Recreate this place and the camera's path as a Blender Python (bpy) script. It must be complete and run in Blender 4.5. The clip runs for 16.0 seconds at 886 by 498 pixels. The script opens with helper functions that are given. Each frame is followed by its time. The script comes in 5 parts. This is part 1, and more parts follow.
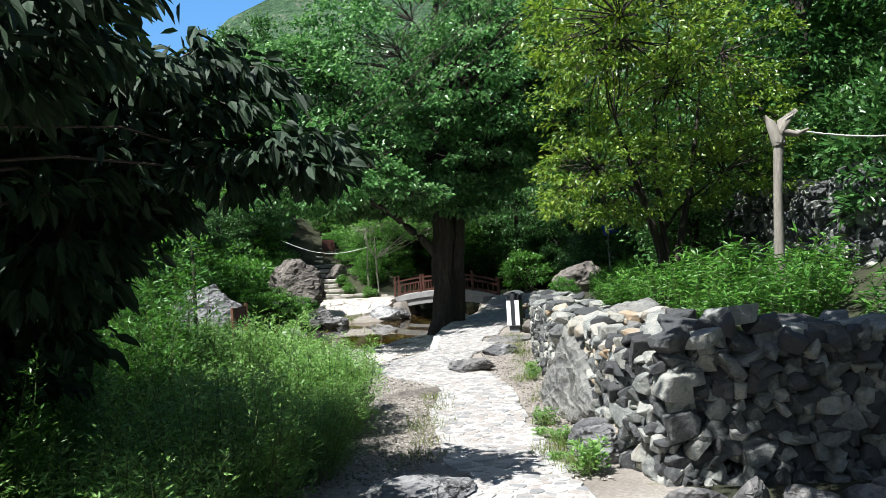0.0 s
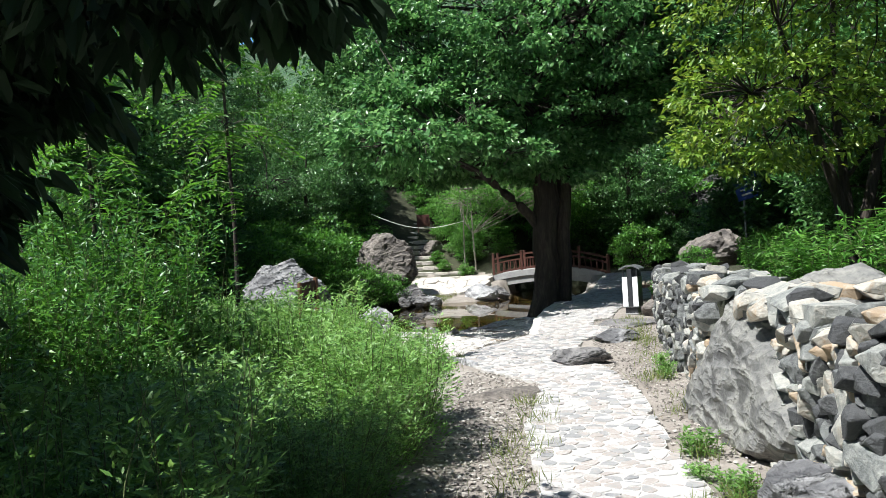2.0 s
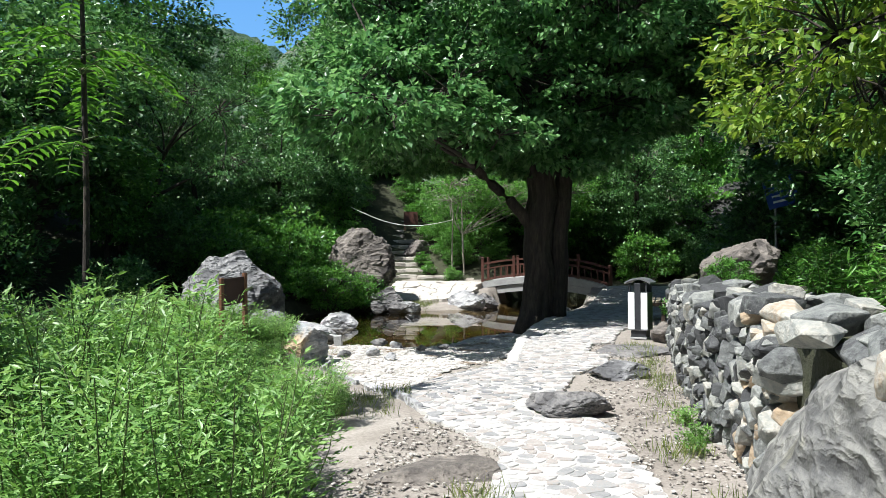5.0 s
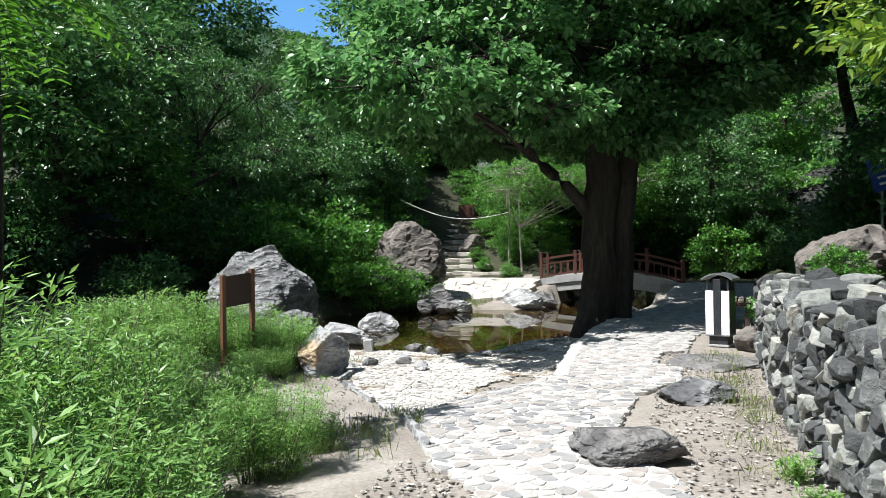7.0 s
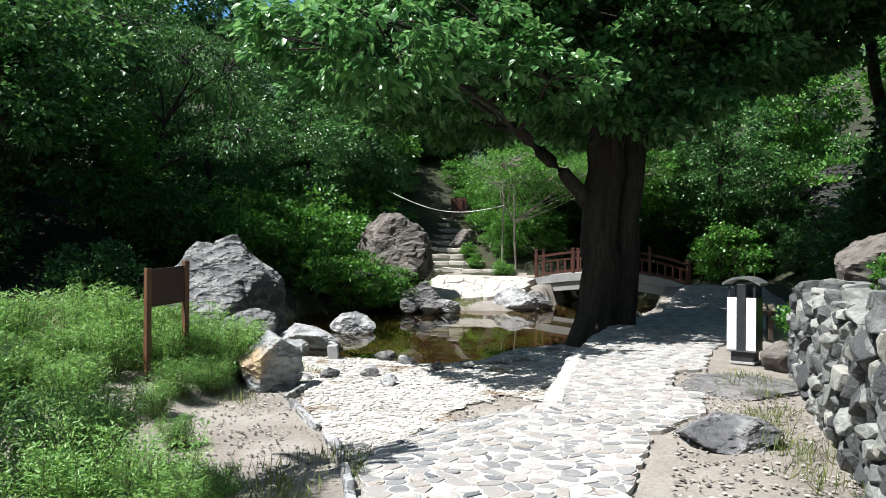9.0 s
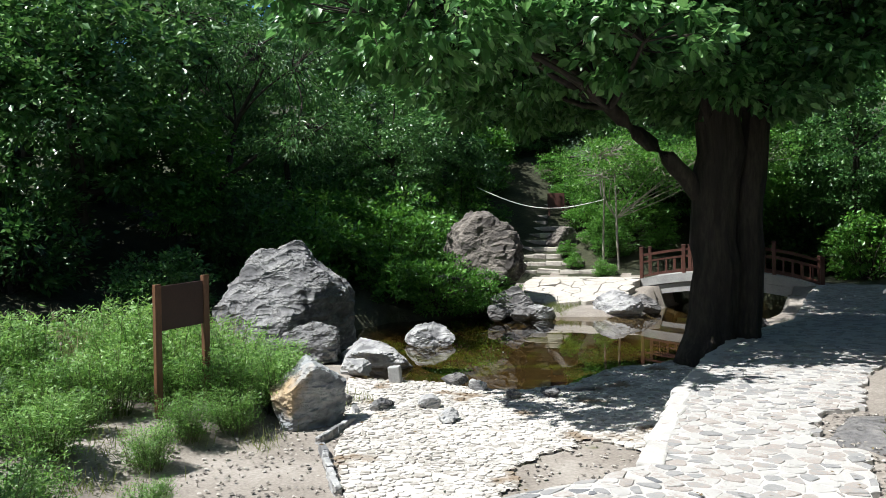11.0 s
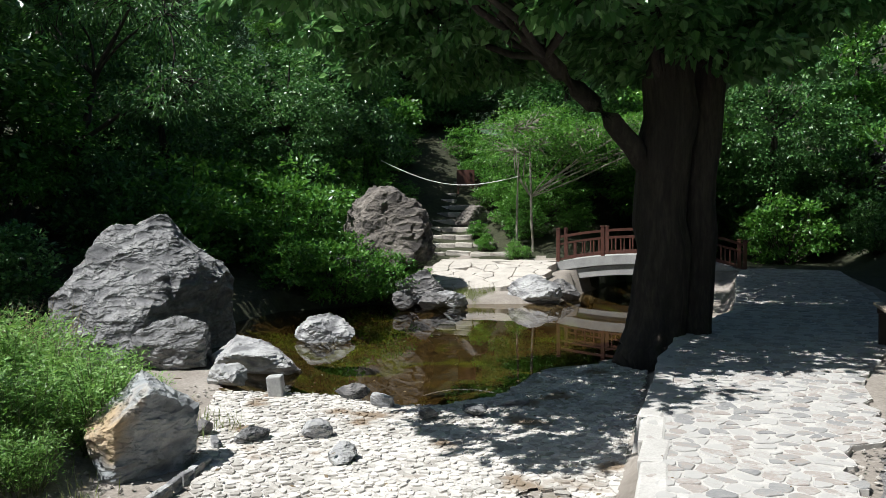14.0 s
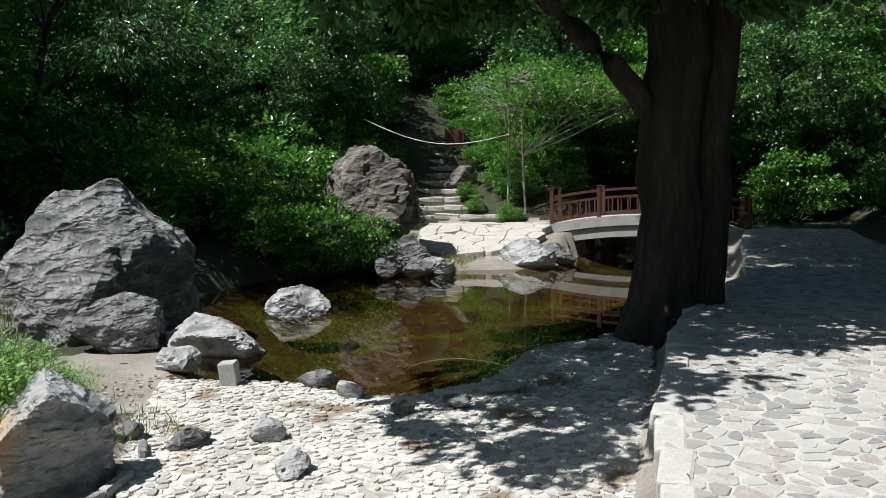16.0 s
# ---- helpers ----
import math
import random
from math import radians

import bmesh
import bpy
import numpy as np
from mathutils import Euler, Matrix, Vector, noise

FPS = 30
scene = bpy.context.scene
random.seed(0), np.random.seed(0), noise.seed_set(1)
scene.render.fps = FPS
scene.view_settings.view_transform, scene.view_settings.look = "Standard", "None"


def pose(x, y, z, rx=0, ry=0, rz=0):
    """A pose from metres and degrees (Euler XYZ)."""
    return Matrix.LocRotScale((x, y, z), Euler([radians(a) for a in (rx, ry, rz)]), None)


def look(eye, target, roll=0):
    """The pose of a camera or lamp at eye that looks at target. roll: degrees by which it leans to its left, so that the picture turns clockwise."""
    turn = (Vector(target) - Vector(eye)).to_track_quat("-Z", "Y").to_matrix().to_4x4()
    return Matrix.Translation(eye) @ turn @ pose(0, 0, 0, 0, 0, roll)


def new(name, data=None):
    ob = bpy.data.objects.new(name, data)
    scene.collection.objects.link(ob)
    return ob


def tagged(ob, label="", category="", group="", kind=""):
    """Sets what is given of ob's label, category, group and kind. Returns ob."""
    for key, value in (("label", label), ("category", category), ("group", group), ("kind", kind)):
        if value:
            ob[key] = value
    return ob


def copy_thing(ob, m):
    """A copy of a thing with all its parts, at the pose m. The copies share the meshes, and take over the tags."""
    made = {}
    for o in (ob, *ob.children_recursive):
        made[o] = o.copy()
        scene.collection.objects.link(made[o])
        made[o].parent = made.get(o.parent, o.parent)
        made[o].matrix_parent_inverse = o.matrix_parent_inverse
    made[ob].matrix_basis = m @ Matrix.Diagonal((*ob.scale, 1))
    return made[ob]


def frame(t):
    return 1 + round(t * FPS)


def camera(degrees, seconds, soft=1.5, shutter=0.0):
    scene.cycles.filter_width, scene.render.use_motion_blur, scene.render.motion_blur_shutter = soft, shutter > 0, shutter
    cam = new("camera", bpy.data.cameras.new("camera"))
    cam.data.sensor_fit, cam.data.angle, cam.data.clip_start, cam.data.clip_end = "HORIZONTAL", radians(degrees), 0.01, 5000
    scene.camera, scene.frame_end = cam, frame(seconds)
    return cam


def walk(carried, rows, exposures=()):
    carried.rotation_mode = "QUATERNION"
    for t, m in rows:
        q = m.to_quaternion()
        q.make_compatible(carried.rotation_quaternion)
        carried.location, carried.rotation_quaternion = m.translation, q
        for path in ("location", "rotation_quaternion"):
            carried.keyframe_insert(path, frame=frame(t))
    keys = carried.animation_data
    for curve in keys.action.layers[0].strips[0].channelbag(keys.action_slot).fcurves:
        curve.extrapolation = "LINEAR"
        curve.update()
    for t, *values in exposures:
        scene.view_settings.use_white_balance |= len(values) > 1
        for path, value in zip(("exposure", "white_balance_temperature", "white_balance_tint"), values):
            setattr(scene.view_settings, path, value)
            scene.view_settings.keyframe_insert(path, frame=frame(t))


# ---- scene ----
cam = camera(60.7, 16.0, soft=0.6)
PATH = [
    (0, (0.65, -0.939, 2.058), (0.551, 1.059, 2.089), -3.4),
    (0.5, (0.511, -0.117, 1.953), (0.331, 1.875, 1.918), -4.9),
    (1, (0.529, 0.597, 1.872), (0.221, 2.573, 1.859), -4.5),
    (1.5, (0.454, 1.157, 1.784), (0.167, 3.136, 1.83), -4.5),
    (2, (0.532, 1.798, 1.777), (0.159, 3.763, 1.777), -3.4),
    (2.5, (0.544, 2.304, 1.794), (0.103, 4.254, 1.817), -1.0),
    (3, (0.51, 2.847, 1.822), (0.173, 4.815, 1.948), -3.5),
    (3.5, (0.562, 3.372, 1.784), (0.108, 5.315, 1.922), -1.3),
    (4, (0.601, 3.841, 1.754), (0.144, 5.787, 1.822), 0.2),
    (4.2, (0.526, 4.063, 1.739), (0.151, 6.028, 1.753), -0.3),
    (6.3, (0.616, 5.95, 1.589), (0.191, 7.904, 1.603), -1.9),
    (6.5, (0.594, 6.177, 1.599), (0.111, 8.116, 1.685), -2.1),
    (7, (0.594, 6.654, 1.581), (0.045, 8.577, 1.586), -0.8),
    (7.5, (0.494, 7.034, 1.594), (0.107, 8.996, 1.552), -3.3),
    (8, (0.462, 7.522, 1.58), (0.03, 9.474, 1.524), -1.1),
    (8.2, (0.459, 7.681, 1.545), (-0.016, 9.623, 1.488), -0.1),
    (10.3, (0.233, 9.526, 1.625), (-0.418, 11.416, 1.71), -1.4),
    (10.5, (0.214, 9.718, 1.64), (-0.473, 11.596, 1.694), -1.8),
    (11, (0.298, 10.04, 1.611), (-0.51, 11.87, 1.603), -1.0),
    (11.5, (0.192, 10.411, 1.611), (-0.584, 12.254, 1.592), -1.0),
    (12, (0.15, 10.72, 1.618), (-0.438, 12.63, 1.546), -0.9),
    (12.5, (0.052, 11.051, 1.604), (-0.465, 12.983, 1.576), -0.6),
    (13, (-0.133, 11.271, 1.58), (-0.578, 13.221, 1.529), -2.5),
    (13.5, (-0.325, 11.519, 1.565), (-0.817, 13.454, 1.449), -2.6),
    (14, (-0.423, 11.84, 1.571), (-0.991, 13.756, 1.509), -0.4),
    (14.5, (-0.486, 12.11, 1.534), (-0.982, 14.045, 1.433), -0.2),
    (15, (-0.594, 12.312, 1.567), (-0.942, 14.278, 1.451), -2.8),
    (15.5, (-0.55, 12.601, 1.537), (-1.006, 14.545, 1.415), 0.3),
    (16, (-0.569, 12.843, 1.55), (-1.121, 14.758, 1.389), -1.2),
]
walk(cam, [(t, look(eye, target, roll)) for t, eye, target, roll in PATH], exposures=((0, 1.02, 6050, 10), (8, 0.97, 6050, 10), (12, 0.79, 6100, 10), (16, 0.52, 6100, 10)))

# ---- light ----
SUN_AZ, SUN_EL = radians(230), radians(59)       # compass bearing from +y towards +x
to_sun = Vector((math.sin(SUN_AZ) * math.cos(SUN_EL), math.cos(SUN_AZ) * math.cos(SUN_EL), math.sin(SUN_EL)))
world = bpy.data.worlds.new("sky")
scene.world = world
world.use_nodes = True
wn = world.node_tree
sky = wn.nodes.new("ShaderNodeTexSky")
sky.sky_type = 'NISHITA'
sky.sun_disc = False
sky.sun_elevation, sky.sun_rotation = SUN_EL, SUN_AZ
wn.links.new(sky.outputs[0], wn.nodes["Background"].inputs[0])
wn.nodes["Background"].inputs[1].default_value = 0.05
sun = new("sun", bpy.data.lights.new("sun", 'SUN'))
sun.data.energy, sun.data.angle, sun.data.color = 5.0, radians(0.5), (1.0, 0.96, 0.88)
sun.matrix_world = look(to_sun * 40, (0, 0, 0))


# ---- materials ----
def node_mat(name):
    m = bpy.data.materials.new(name)
    m.use_nodes = True
    return m, m.node_tree.nodes, m.node_tree.links, m.node_tree.nodes["Principled BSDF"]


def ramp(nodes, stops):
    r = nodes.new("ShaderNodeValToRGB")
    els = r.color_ramp.elements
    while len(els) < len(stops):
        els.new(0.5)
    for e, (p, c) in zip(els, stops):
        e.position, e.color = p, (*c, 1)
    return r


def surface(name, stops, scale=3.0, rough=0.8, bump=0.3, fine=40.0, island=0.0, object_var=0.0, stretch=(1, 1, 1), spots=None, distance=0.02, cracks=0.0):
    """A mineral or wooden surface: colour from two scales of noise, relief from a third."""
    m, n, l, b = node_mat(name)
    co = n.new("ShaderNodeTexCoord")
    mp = n.new("ShaderNodeMapping")
    mp.inputs["Scale"].default_value = stretch
    geo = n.new("ShaderNodeNewGeometry")
    l.new(geo.outputs["Position"] if stretch == (1, 1, 1) else co.outputs["Object"], mp.inputs[0])
    big, small = n.new("ShaderNodeTexNoise"), n.new("ShaderNodeTexNoise")
    for t, s, d in ((big, scale, 6), (small, fine, 5)):
        t.inputs["Scale"].default_value, t.inputs["Detail"].default_value, t.inputs["Roughness"].default_value = s, d, 0.65
        l.new(mp.outputs[0], t.inputs["Vector"])
    mixn = n.new("ShaderNodeMath")
    mixn.operation = 'MULTIPLY_ADD'
    l.new(small.outputs[0], mixn.inputs[0])
    mixn.inputs[1].default_value = 0.45
    half = n.new("ShaderNodeMath")
    half.operation = 'MULTIPLY'
    half.inputs[1].default_value = 0.55
    l.new(big.outputs[0], half.inputs[0])
    l.new(half.outputs[0], mixn.inputs[2])
    last = mixn.outputs[0]
    for out, amount in ((geo.outputs["Random Per Island"], island), (None, object_var)):
        if amount:
            if out is None:
                out = n.new("ShaderNodeObjectInfo").outputs["Random"]
            a = n.new("ShaderNodeMath")
            a.operation = 'MULTIPLY_ADD'
            l.new(out, a.inputs[0])
            a.inputs[1].default_value = amount
            s = n.new("ShaderNodeMath")
            s.operation = 'SUBTRACT'
            s.inputs[1].default_value = amount / 2
            l.new(last, s.inputs[0])
            l.new(s.outputs[0], a.inputs[2])
            last = a.outputs[0]
    r = ramp(n, stops)
    l.new(last, r.inputs[0])
    colour = r.outputs[0]
    if spots:
        v = n.new("ShaderNodeTexNoise")
        v.inputs["Scale"].default_value, v.inputs["Detail"].default_value = spots[1], 4
        l.new(mp.outputs[0], v.inputs["Vector"])
        sr = ramp(n, [(spots[2], (0, 0, 0)), (spots[2] + 0.08, (1, 1, 1))])
        l.new(v.outputs[0], sr.inputs[0])
        mx = n.new("ShaderNodeMix")
        mx.data_type = 'RGBA'
        l.new(sr.outputs[0], mx.inputs[0])
        l.new(colour, mx.inputs[6])
        mx.inputs[7].default_value = (*spots[0], 1)
        colour = mx.outputs[2]
    b.inputs["Roughness"].default_value = rough
    bp = n.new("ShaderNodeBump")
    bp.inputs["Strength"].default_value, bp.inputs["Distance"].default_value = bump, distance
    l.new(mixn.outputs[0], bp.inputs["Height"])
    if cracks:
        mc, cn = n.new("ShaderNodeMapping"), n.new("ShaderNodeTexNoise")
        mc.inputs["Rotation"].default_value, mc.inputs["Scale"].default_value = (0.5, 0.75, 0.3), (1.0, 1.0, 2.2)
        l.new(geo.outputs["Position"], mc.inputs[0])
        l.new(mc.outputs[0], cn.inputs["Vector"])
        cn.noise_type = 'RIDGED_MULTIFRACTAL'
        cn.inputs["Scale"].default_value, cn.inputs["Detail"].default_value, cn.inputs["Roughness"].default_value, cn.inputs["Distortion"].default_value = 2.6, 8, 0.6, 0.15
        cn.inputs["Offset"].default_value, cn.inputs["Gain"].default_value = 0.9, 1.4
        # Crevice shade multiplied into the colour, along the noise that drives the relief.
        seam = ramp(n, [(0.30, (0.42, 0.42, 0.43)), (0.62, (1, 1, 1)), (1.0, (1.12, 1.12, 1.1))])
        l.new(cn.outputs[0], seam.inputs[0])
        crevice_shade = n.new("ShaderNodeMix")
        crevice_shade.data_type, crevice_shade.blend_type = 'RGBA', 'MULTIPLY'
        crevice_shade.inputs[0].default_value = 0.9
        l.new(colour, crevice_shade.inputs[6])
        l.new(seam.outputs[0], crevice_shade.inputs[7])
        colour = crevice_shade.outputs[2]
        cb = n.new("ShaderNodeBump")
        cb.inputs["Strength"].default_value, cb.inputs["Distance"].default_value = 1.0, cracks
        l.new(cn.outputs[0], cb.inputs["Height"])
        l.new(cb.outputs[0], bp.inputs["Normal"])
    l.new(colour, b.inputs["Base Color"])
    l.new(bp.outputs[0], b.inputs["Normal"])
    return m


def leafy(name, dark, mid, light, gloss=0.45, through_light=0.35, var=0.5, glow=1.5):
    """Leaves: colour by island and by object, some light passes through."""
    m, n, l, b = node_mat(name)
    geo, info = n.new("ShaderNodeNewGeometry"), n.new("ShaderNodeObjectInfo")
    a = n.new("ShaderNodeMath")
    a.operation = 'MULTIPLY_ADD'
    l.new(geo.outputs["Random Per Island"], a.inputs[0])
    a.inputs[1].default_value = 1 - var * 0.5
    k = n.new("ShaderNodeMath")
    k.operation = 'MULTIPLY'
    k.inputs[1].default_value = var * 0.5
    l.new(info.outputs["Random"], k.inputs[0])
    l.new(k.outputs[0], a.inputs[2])
    r = ramp(n, [(0.0, dark), (0.55, mid), (1.0, light)])
    l.new(a.outputs[0], r.inputs[0])
    l.new(r.outputs[0], b.inputs["Base Color"])
    b.inputs["Roughness"].default_value = gloss
    tr = n.new("ShaderNodeBsdfTranslucent")
    hs = n.new("ShaderNodeHueSaturation")
    hs.inputs["Hue"].default_value, hs.inputs["Saturation"].default_value, hs.inputs["Value"].default_value = 0.485, 1.05, glow
    l.new(r.outputs[0], hs.inputs["Color"])
    l.new(hs.outputs[0], tr.inputs[0])
    mx = n.new("ShaderNodeMixShader")
    mx.inputs[0].default_value = through_light
    l.new(b.outputs[0], mx.inputs[1])
    l.new(tr.outputs[0], mx.inputs[2])
    l.new(mx.outputs[0], n["Material Output"].inputs[0])
    return m


def plain(name, colour, rough=0.5, metal=0.0, var=0.12, scale=12.0, bump=0.1):
    m, n, l, b = node_mat(name)
    t = n.new("ShaderNodeTexNoise")
    t.inputs["Scale"].default_value, t.inputs["Detail"].default_value = scale, 6
    co = n.new("ShaderNodeTexCoord")
    l.new(co.outputs["Object"], t.inputs["Vector"])
    lo, hi = [c * (1 - var) for c in colour], [min(1, c * (1 + var)) for c in colour]
    r = ramp(n, [(0.35, lo), (0.65, hi)])
    l.new(t.outputs[0], r.inputs[0])
    l.new(r.outputs[0], b.inputs["Base Color"])
    b.inputs["Roughness"].default_value, b.inputs["Metallic"].default_value = rough, metal
    bp = n.new("ShaderNodeBump")
    bp.inputs["Strength"].default_value, bp.inputs["Distance"].default_value = bump, 0.01
    l.new(t.outputs[0], bp.inputs["Height"])
    l.new(bp.outputs[0], b.inputs["Normal"])
    return m


SOIL = surface("soil", [(0.3, (0.11, 0.095, 0.08)), (0.5, (0.235, 0.208, 0.18)), (0.7, (0.39, 0.36, 0.325))], 1.2, 0.95, 0.7, 35, spots=((0.12, 0.12, 0.06), 2.2, 0.66))
FLAG = surface("flagstone", [(0.24, (0.13, 0.135, 0.145)), (0.42, (0.215, 0.215, 0.217)), (0.56, (0.28, 0.277, 0.27)), (0.66, (0.31, 0.272, 0.245)), (0.78, (0.39, 0.38, 0.365))], 5, 0.75, 0.6, 45, object_var=0.5, island=0.5)
# Forest floor and wall cores: deep shade is put into the near-black colour.
SHADE_EARTH = surface("forest_floor", [(0.3, (0.012, 0.013, 0.007)), (0.5, (0.03, 0.034, 0.014)), (0.7, (0.06, 0.06, 0.03))], 0.9, 0.95, 1.0, 9, distance=0.15)
MORTAR = surface("mortar", [(0.35, (0.34, 0.325, 0.305)), (0.65, (0.52, 0.505, 0.48))], 4, 0.9, 0.4, 60)
BEACH = surface("pale_gravel", [(0.3, (0.30, 0.28, 0.25)), (0.5, (0.46, 0.44, 0.41)), (0.7, (0.60, 0.57, 0.53))], 2.5, 0.9, 0.9, 45, island=0.4, spots=((0.22, 0.17, 0.12), 1.6, 0.6))
GRIT = surface("mixed_grit", [(0.25, (0.10, 0.09, 0.08)), (0.5, (0.26, 0.235, 0.205)), (0.75, (0.42, 0.395, 0.36))], 3, 0.9, 0.5, 60, island=0.6)
WALLSTONE = surface("wall_stone", [(0.22, (0.06, 0.062, 0.064)), (0.38, (0.155, 0.163, 0.157)), (0.51, (0.27, 0.277, 0.255)), (0.64, (0.39, 0.372, 0.325)), (0.80, (0.33, 0.25, 0.165))], 5, 0.85, 1.0, 24, object_var=0.5, island=0.5, distance=0.045)
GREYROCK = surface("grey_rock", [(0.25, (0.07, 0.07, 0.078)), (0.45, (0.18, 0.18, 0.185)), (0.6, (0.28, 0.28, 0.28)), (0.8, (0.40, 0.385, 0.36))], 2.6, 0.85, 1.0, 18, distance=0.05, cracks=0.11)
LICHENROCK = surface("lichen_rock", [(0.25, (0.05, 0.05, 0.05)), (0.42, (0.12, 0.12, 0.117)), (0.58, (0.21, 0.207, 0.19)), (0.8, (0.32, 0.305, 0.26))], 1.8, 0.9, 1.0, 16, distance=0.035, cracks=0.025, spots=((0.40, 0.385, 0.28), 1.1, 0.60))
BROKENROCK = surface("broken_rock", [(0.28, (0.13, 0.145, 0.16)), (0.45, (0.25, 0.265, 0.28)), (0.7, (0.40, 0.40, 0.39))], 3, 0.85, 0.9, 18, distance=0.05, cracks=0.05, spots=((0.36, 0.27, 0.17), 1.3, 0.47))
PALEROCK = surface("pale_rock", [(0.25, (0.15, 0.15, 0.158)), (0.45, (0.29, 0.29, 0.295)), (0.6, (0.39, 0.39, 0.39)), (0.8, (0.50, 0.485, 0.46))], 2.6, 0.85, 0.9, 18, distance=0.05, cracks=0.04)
# Rock for the cliff, with the overhang's deep shade put into its colour.
SHADEROCK = surface("damp_rock", [(0.3, (0.012, 0.012, 0.012)), (0.5, (0.035, 0.034, 0.033)), (0.75, (0.09, 0.085, 0.08))], 1.6, 0.8, 0.9, 12, distance=0.08, cracks=0.12)
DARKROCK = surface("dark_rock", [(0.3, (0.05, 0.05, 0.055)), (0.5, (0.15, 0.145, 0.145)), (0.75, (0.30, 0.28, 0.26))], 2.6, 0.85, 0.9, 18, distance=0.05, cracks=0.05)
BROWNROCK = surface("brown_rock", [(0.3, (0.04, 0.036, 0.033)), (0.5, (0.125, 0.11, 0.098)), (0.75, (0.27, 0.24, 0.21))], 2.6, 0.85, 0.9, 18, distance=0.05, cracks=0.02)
BARK = surface("bark", [(0.3, (0.010, 0.008, 0.007)), (0.5, (0.036, 0.028, 0.022)), (0.75, (0.10, 0.08, 0.06))], 5, 0.95, 1.0, 22, stretch=(1, 1, 0.18), distance=0.06)
PALEBARK = surface("pale_bark", [(0.3, (0.12, 0.108, 0.09)), (0.7, (0.36, 0.33, 0.28))], 6, 0.9, 0.7, 30, stretch=(1, 1, 0.25))
STEM = plain("stem", (0.10, 0.13, 0.045), 0.7)
REDWOOD = surface("red_wood", [(0.3, (0.035, 0.012, 0.008)), (0.6, (0.095, 0.032, 0.020)), (0.8, (0.17, 0.07, 0.04))], 6, 0.55, 0.35, 50, stretch=(1, 1, 0.3))
DARKWOOD = surface("dark_wood", [(0.3, (0.018, 0.012, 0.01)), (0.7, (0.06, 0.035, 0.025))], 6, 0.6, 0.3, 50, stretch=(1, 1, 0.3))
PALEWOOD = surface("weathered_wood", [(0.3, (0.15, 0.125, 0.09)), (0.7, (0.36, 0.31, 0.23))], 6, 0.8, 0.5, 50, stretch=(0.2, 1, 1))
CONCRETE = surface("grey_concrete", [(0.3, (0.22, 0.22, 0.22)), (0.7, (0.46, 0.46, 0.45))], 3, 0.85, 0.4, 40)
STEP = surface("step_stone", [(0.3, (0.22, 0.20, 0.18)), (0.5, (0.40, 0.37, 0.33)), (0.75, (0.56, 0.52, 0.47))], 3, 0.85, 0.7, 25, object_var=0.3)
WHITEPAINT = plain("white_paint", (0.80, 0.81, 0.82), 0.35, 0, 0.04, 6, 0.05)
DARKMETAL = plain("dark_metal", (0.035, 0.037, 0.042), 0.4, 0.3, 0.25, 8, 0.08)
GREYMETAL = plain("grey_metal", (0.22, 0.225, 0.23), 0.4, 0.6, 0.2, 8, 0.08)
# Dark red-brown, lowered further to put the panel's shade into the colour.
SHADEDSIGN = surface("sign_brown", [(0.3, (0.018, 0.007, 0.005)), (0.7, (0.042, 0.016, 0.010))], 5, 0.5, 0.2, 50)
POSTBROWN = surface("post_brown", [(0.3, (0.07, 0.03, 0.016)), (0.7, (0.17, 0.08, 0.04))], 5, 0.55, 0.3, 50, stretch=(1, 1, 0.3))
BLUESIGN = plain("blue_paint", (0.015, 0.05, 0.28), 0.35, 0, 0.1, 5, 0.02)
ROPE = plain("pale_rope", (0.72, 0.70, 0.66), 0.8)
BED = surface("pond_bed", [(0.3, (0.02, 0.014, 0.006)), (0.5, (0.075, 0.05, 0.02)), (0.72, (0.19, 0.14, 0.05))], 1.8, 0.9, 0.6, 14, spots=((0.12, 0.15, 0.02), 1.1, 0.55))
MOUNTAIN = surface("wooded_mountain", [(0.38, (0.022, 0.06, 0.026)), (0.52, (0.05, 0.11, 0.045)), (0.66, (0.22, 0.21, 0.18))], 0.035, 0.95, 1.0, 0.5, distance=5)

LEAF_TREE = leafy("broad_tree_leaf", (0.020, 0.066, 0.018), (0.075, 0.20, 0.056), (0.22, 0.40, 0.15), 0.33, 0.34, glow=1.7)
LEAF_YELLOW = leafy("yellow_green_leaf", (0.045, 0.10, 0.012), (0.15, 0.27, 0.03), (0.36, 0.42, 0.08), 0.40, 0.33)
# Near-black greens: shade and backlit silhouette are put into the leaf colour.
LEAF_DROOP_SHADED = leafy("drooping_leaf", (0.008, 0.022, 0.009), (0.015, 0.040, 0.014), (0.026, 0.062, 0.022), 0.7, 0.10)
LEAF_BUSH = leafy("feathery_leaf", (0.050, 0.110, 0.026), (0.130, 0.275, 0.055), (0.28, 0.45, 0.14), 0.45, 0.34, 0.6)
LEAF_SHRUB = leafy("shrub_leaf", (0.020, 0.075, 0.010), (0.070, 0.205, 0.028), (0.18, 0.38, 0.075), 0.38, 0.30)
LEAF_FAR = leafy("far_tree_leaf", (0.012, 0.042, 0.010), (0.050, 0.150, 0.034), (0.17, 0.32, 0.10), 0.36, 0.24, 0.4)
LEAF_SILVER = leafy("silvery_long_leaf", (0.09, 0.15, 0.07), (0.16, 0.25, 0.13), (0.26, 0.36, 0.22), 0.4, 0.3)
LEAF_PINNATE = leafy("pinnate_leaf", (0.04, 0.13, 0.015), (0.075, 0.21, 0.025), (0.13, 0.30, 0.045), 0.45, 0.42)
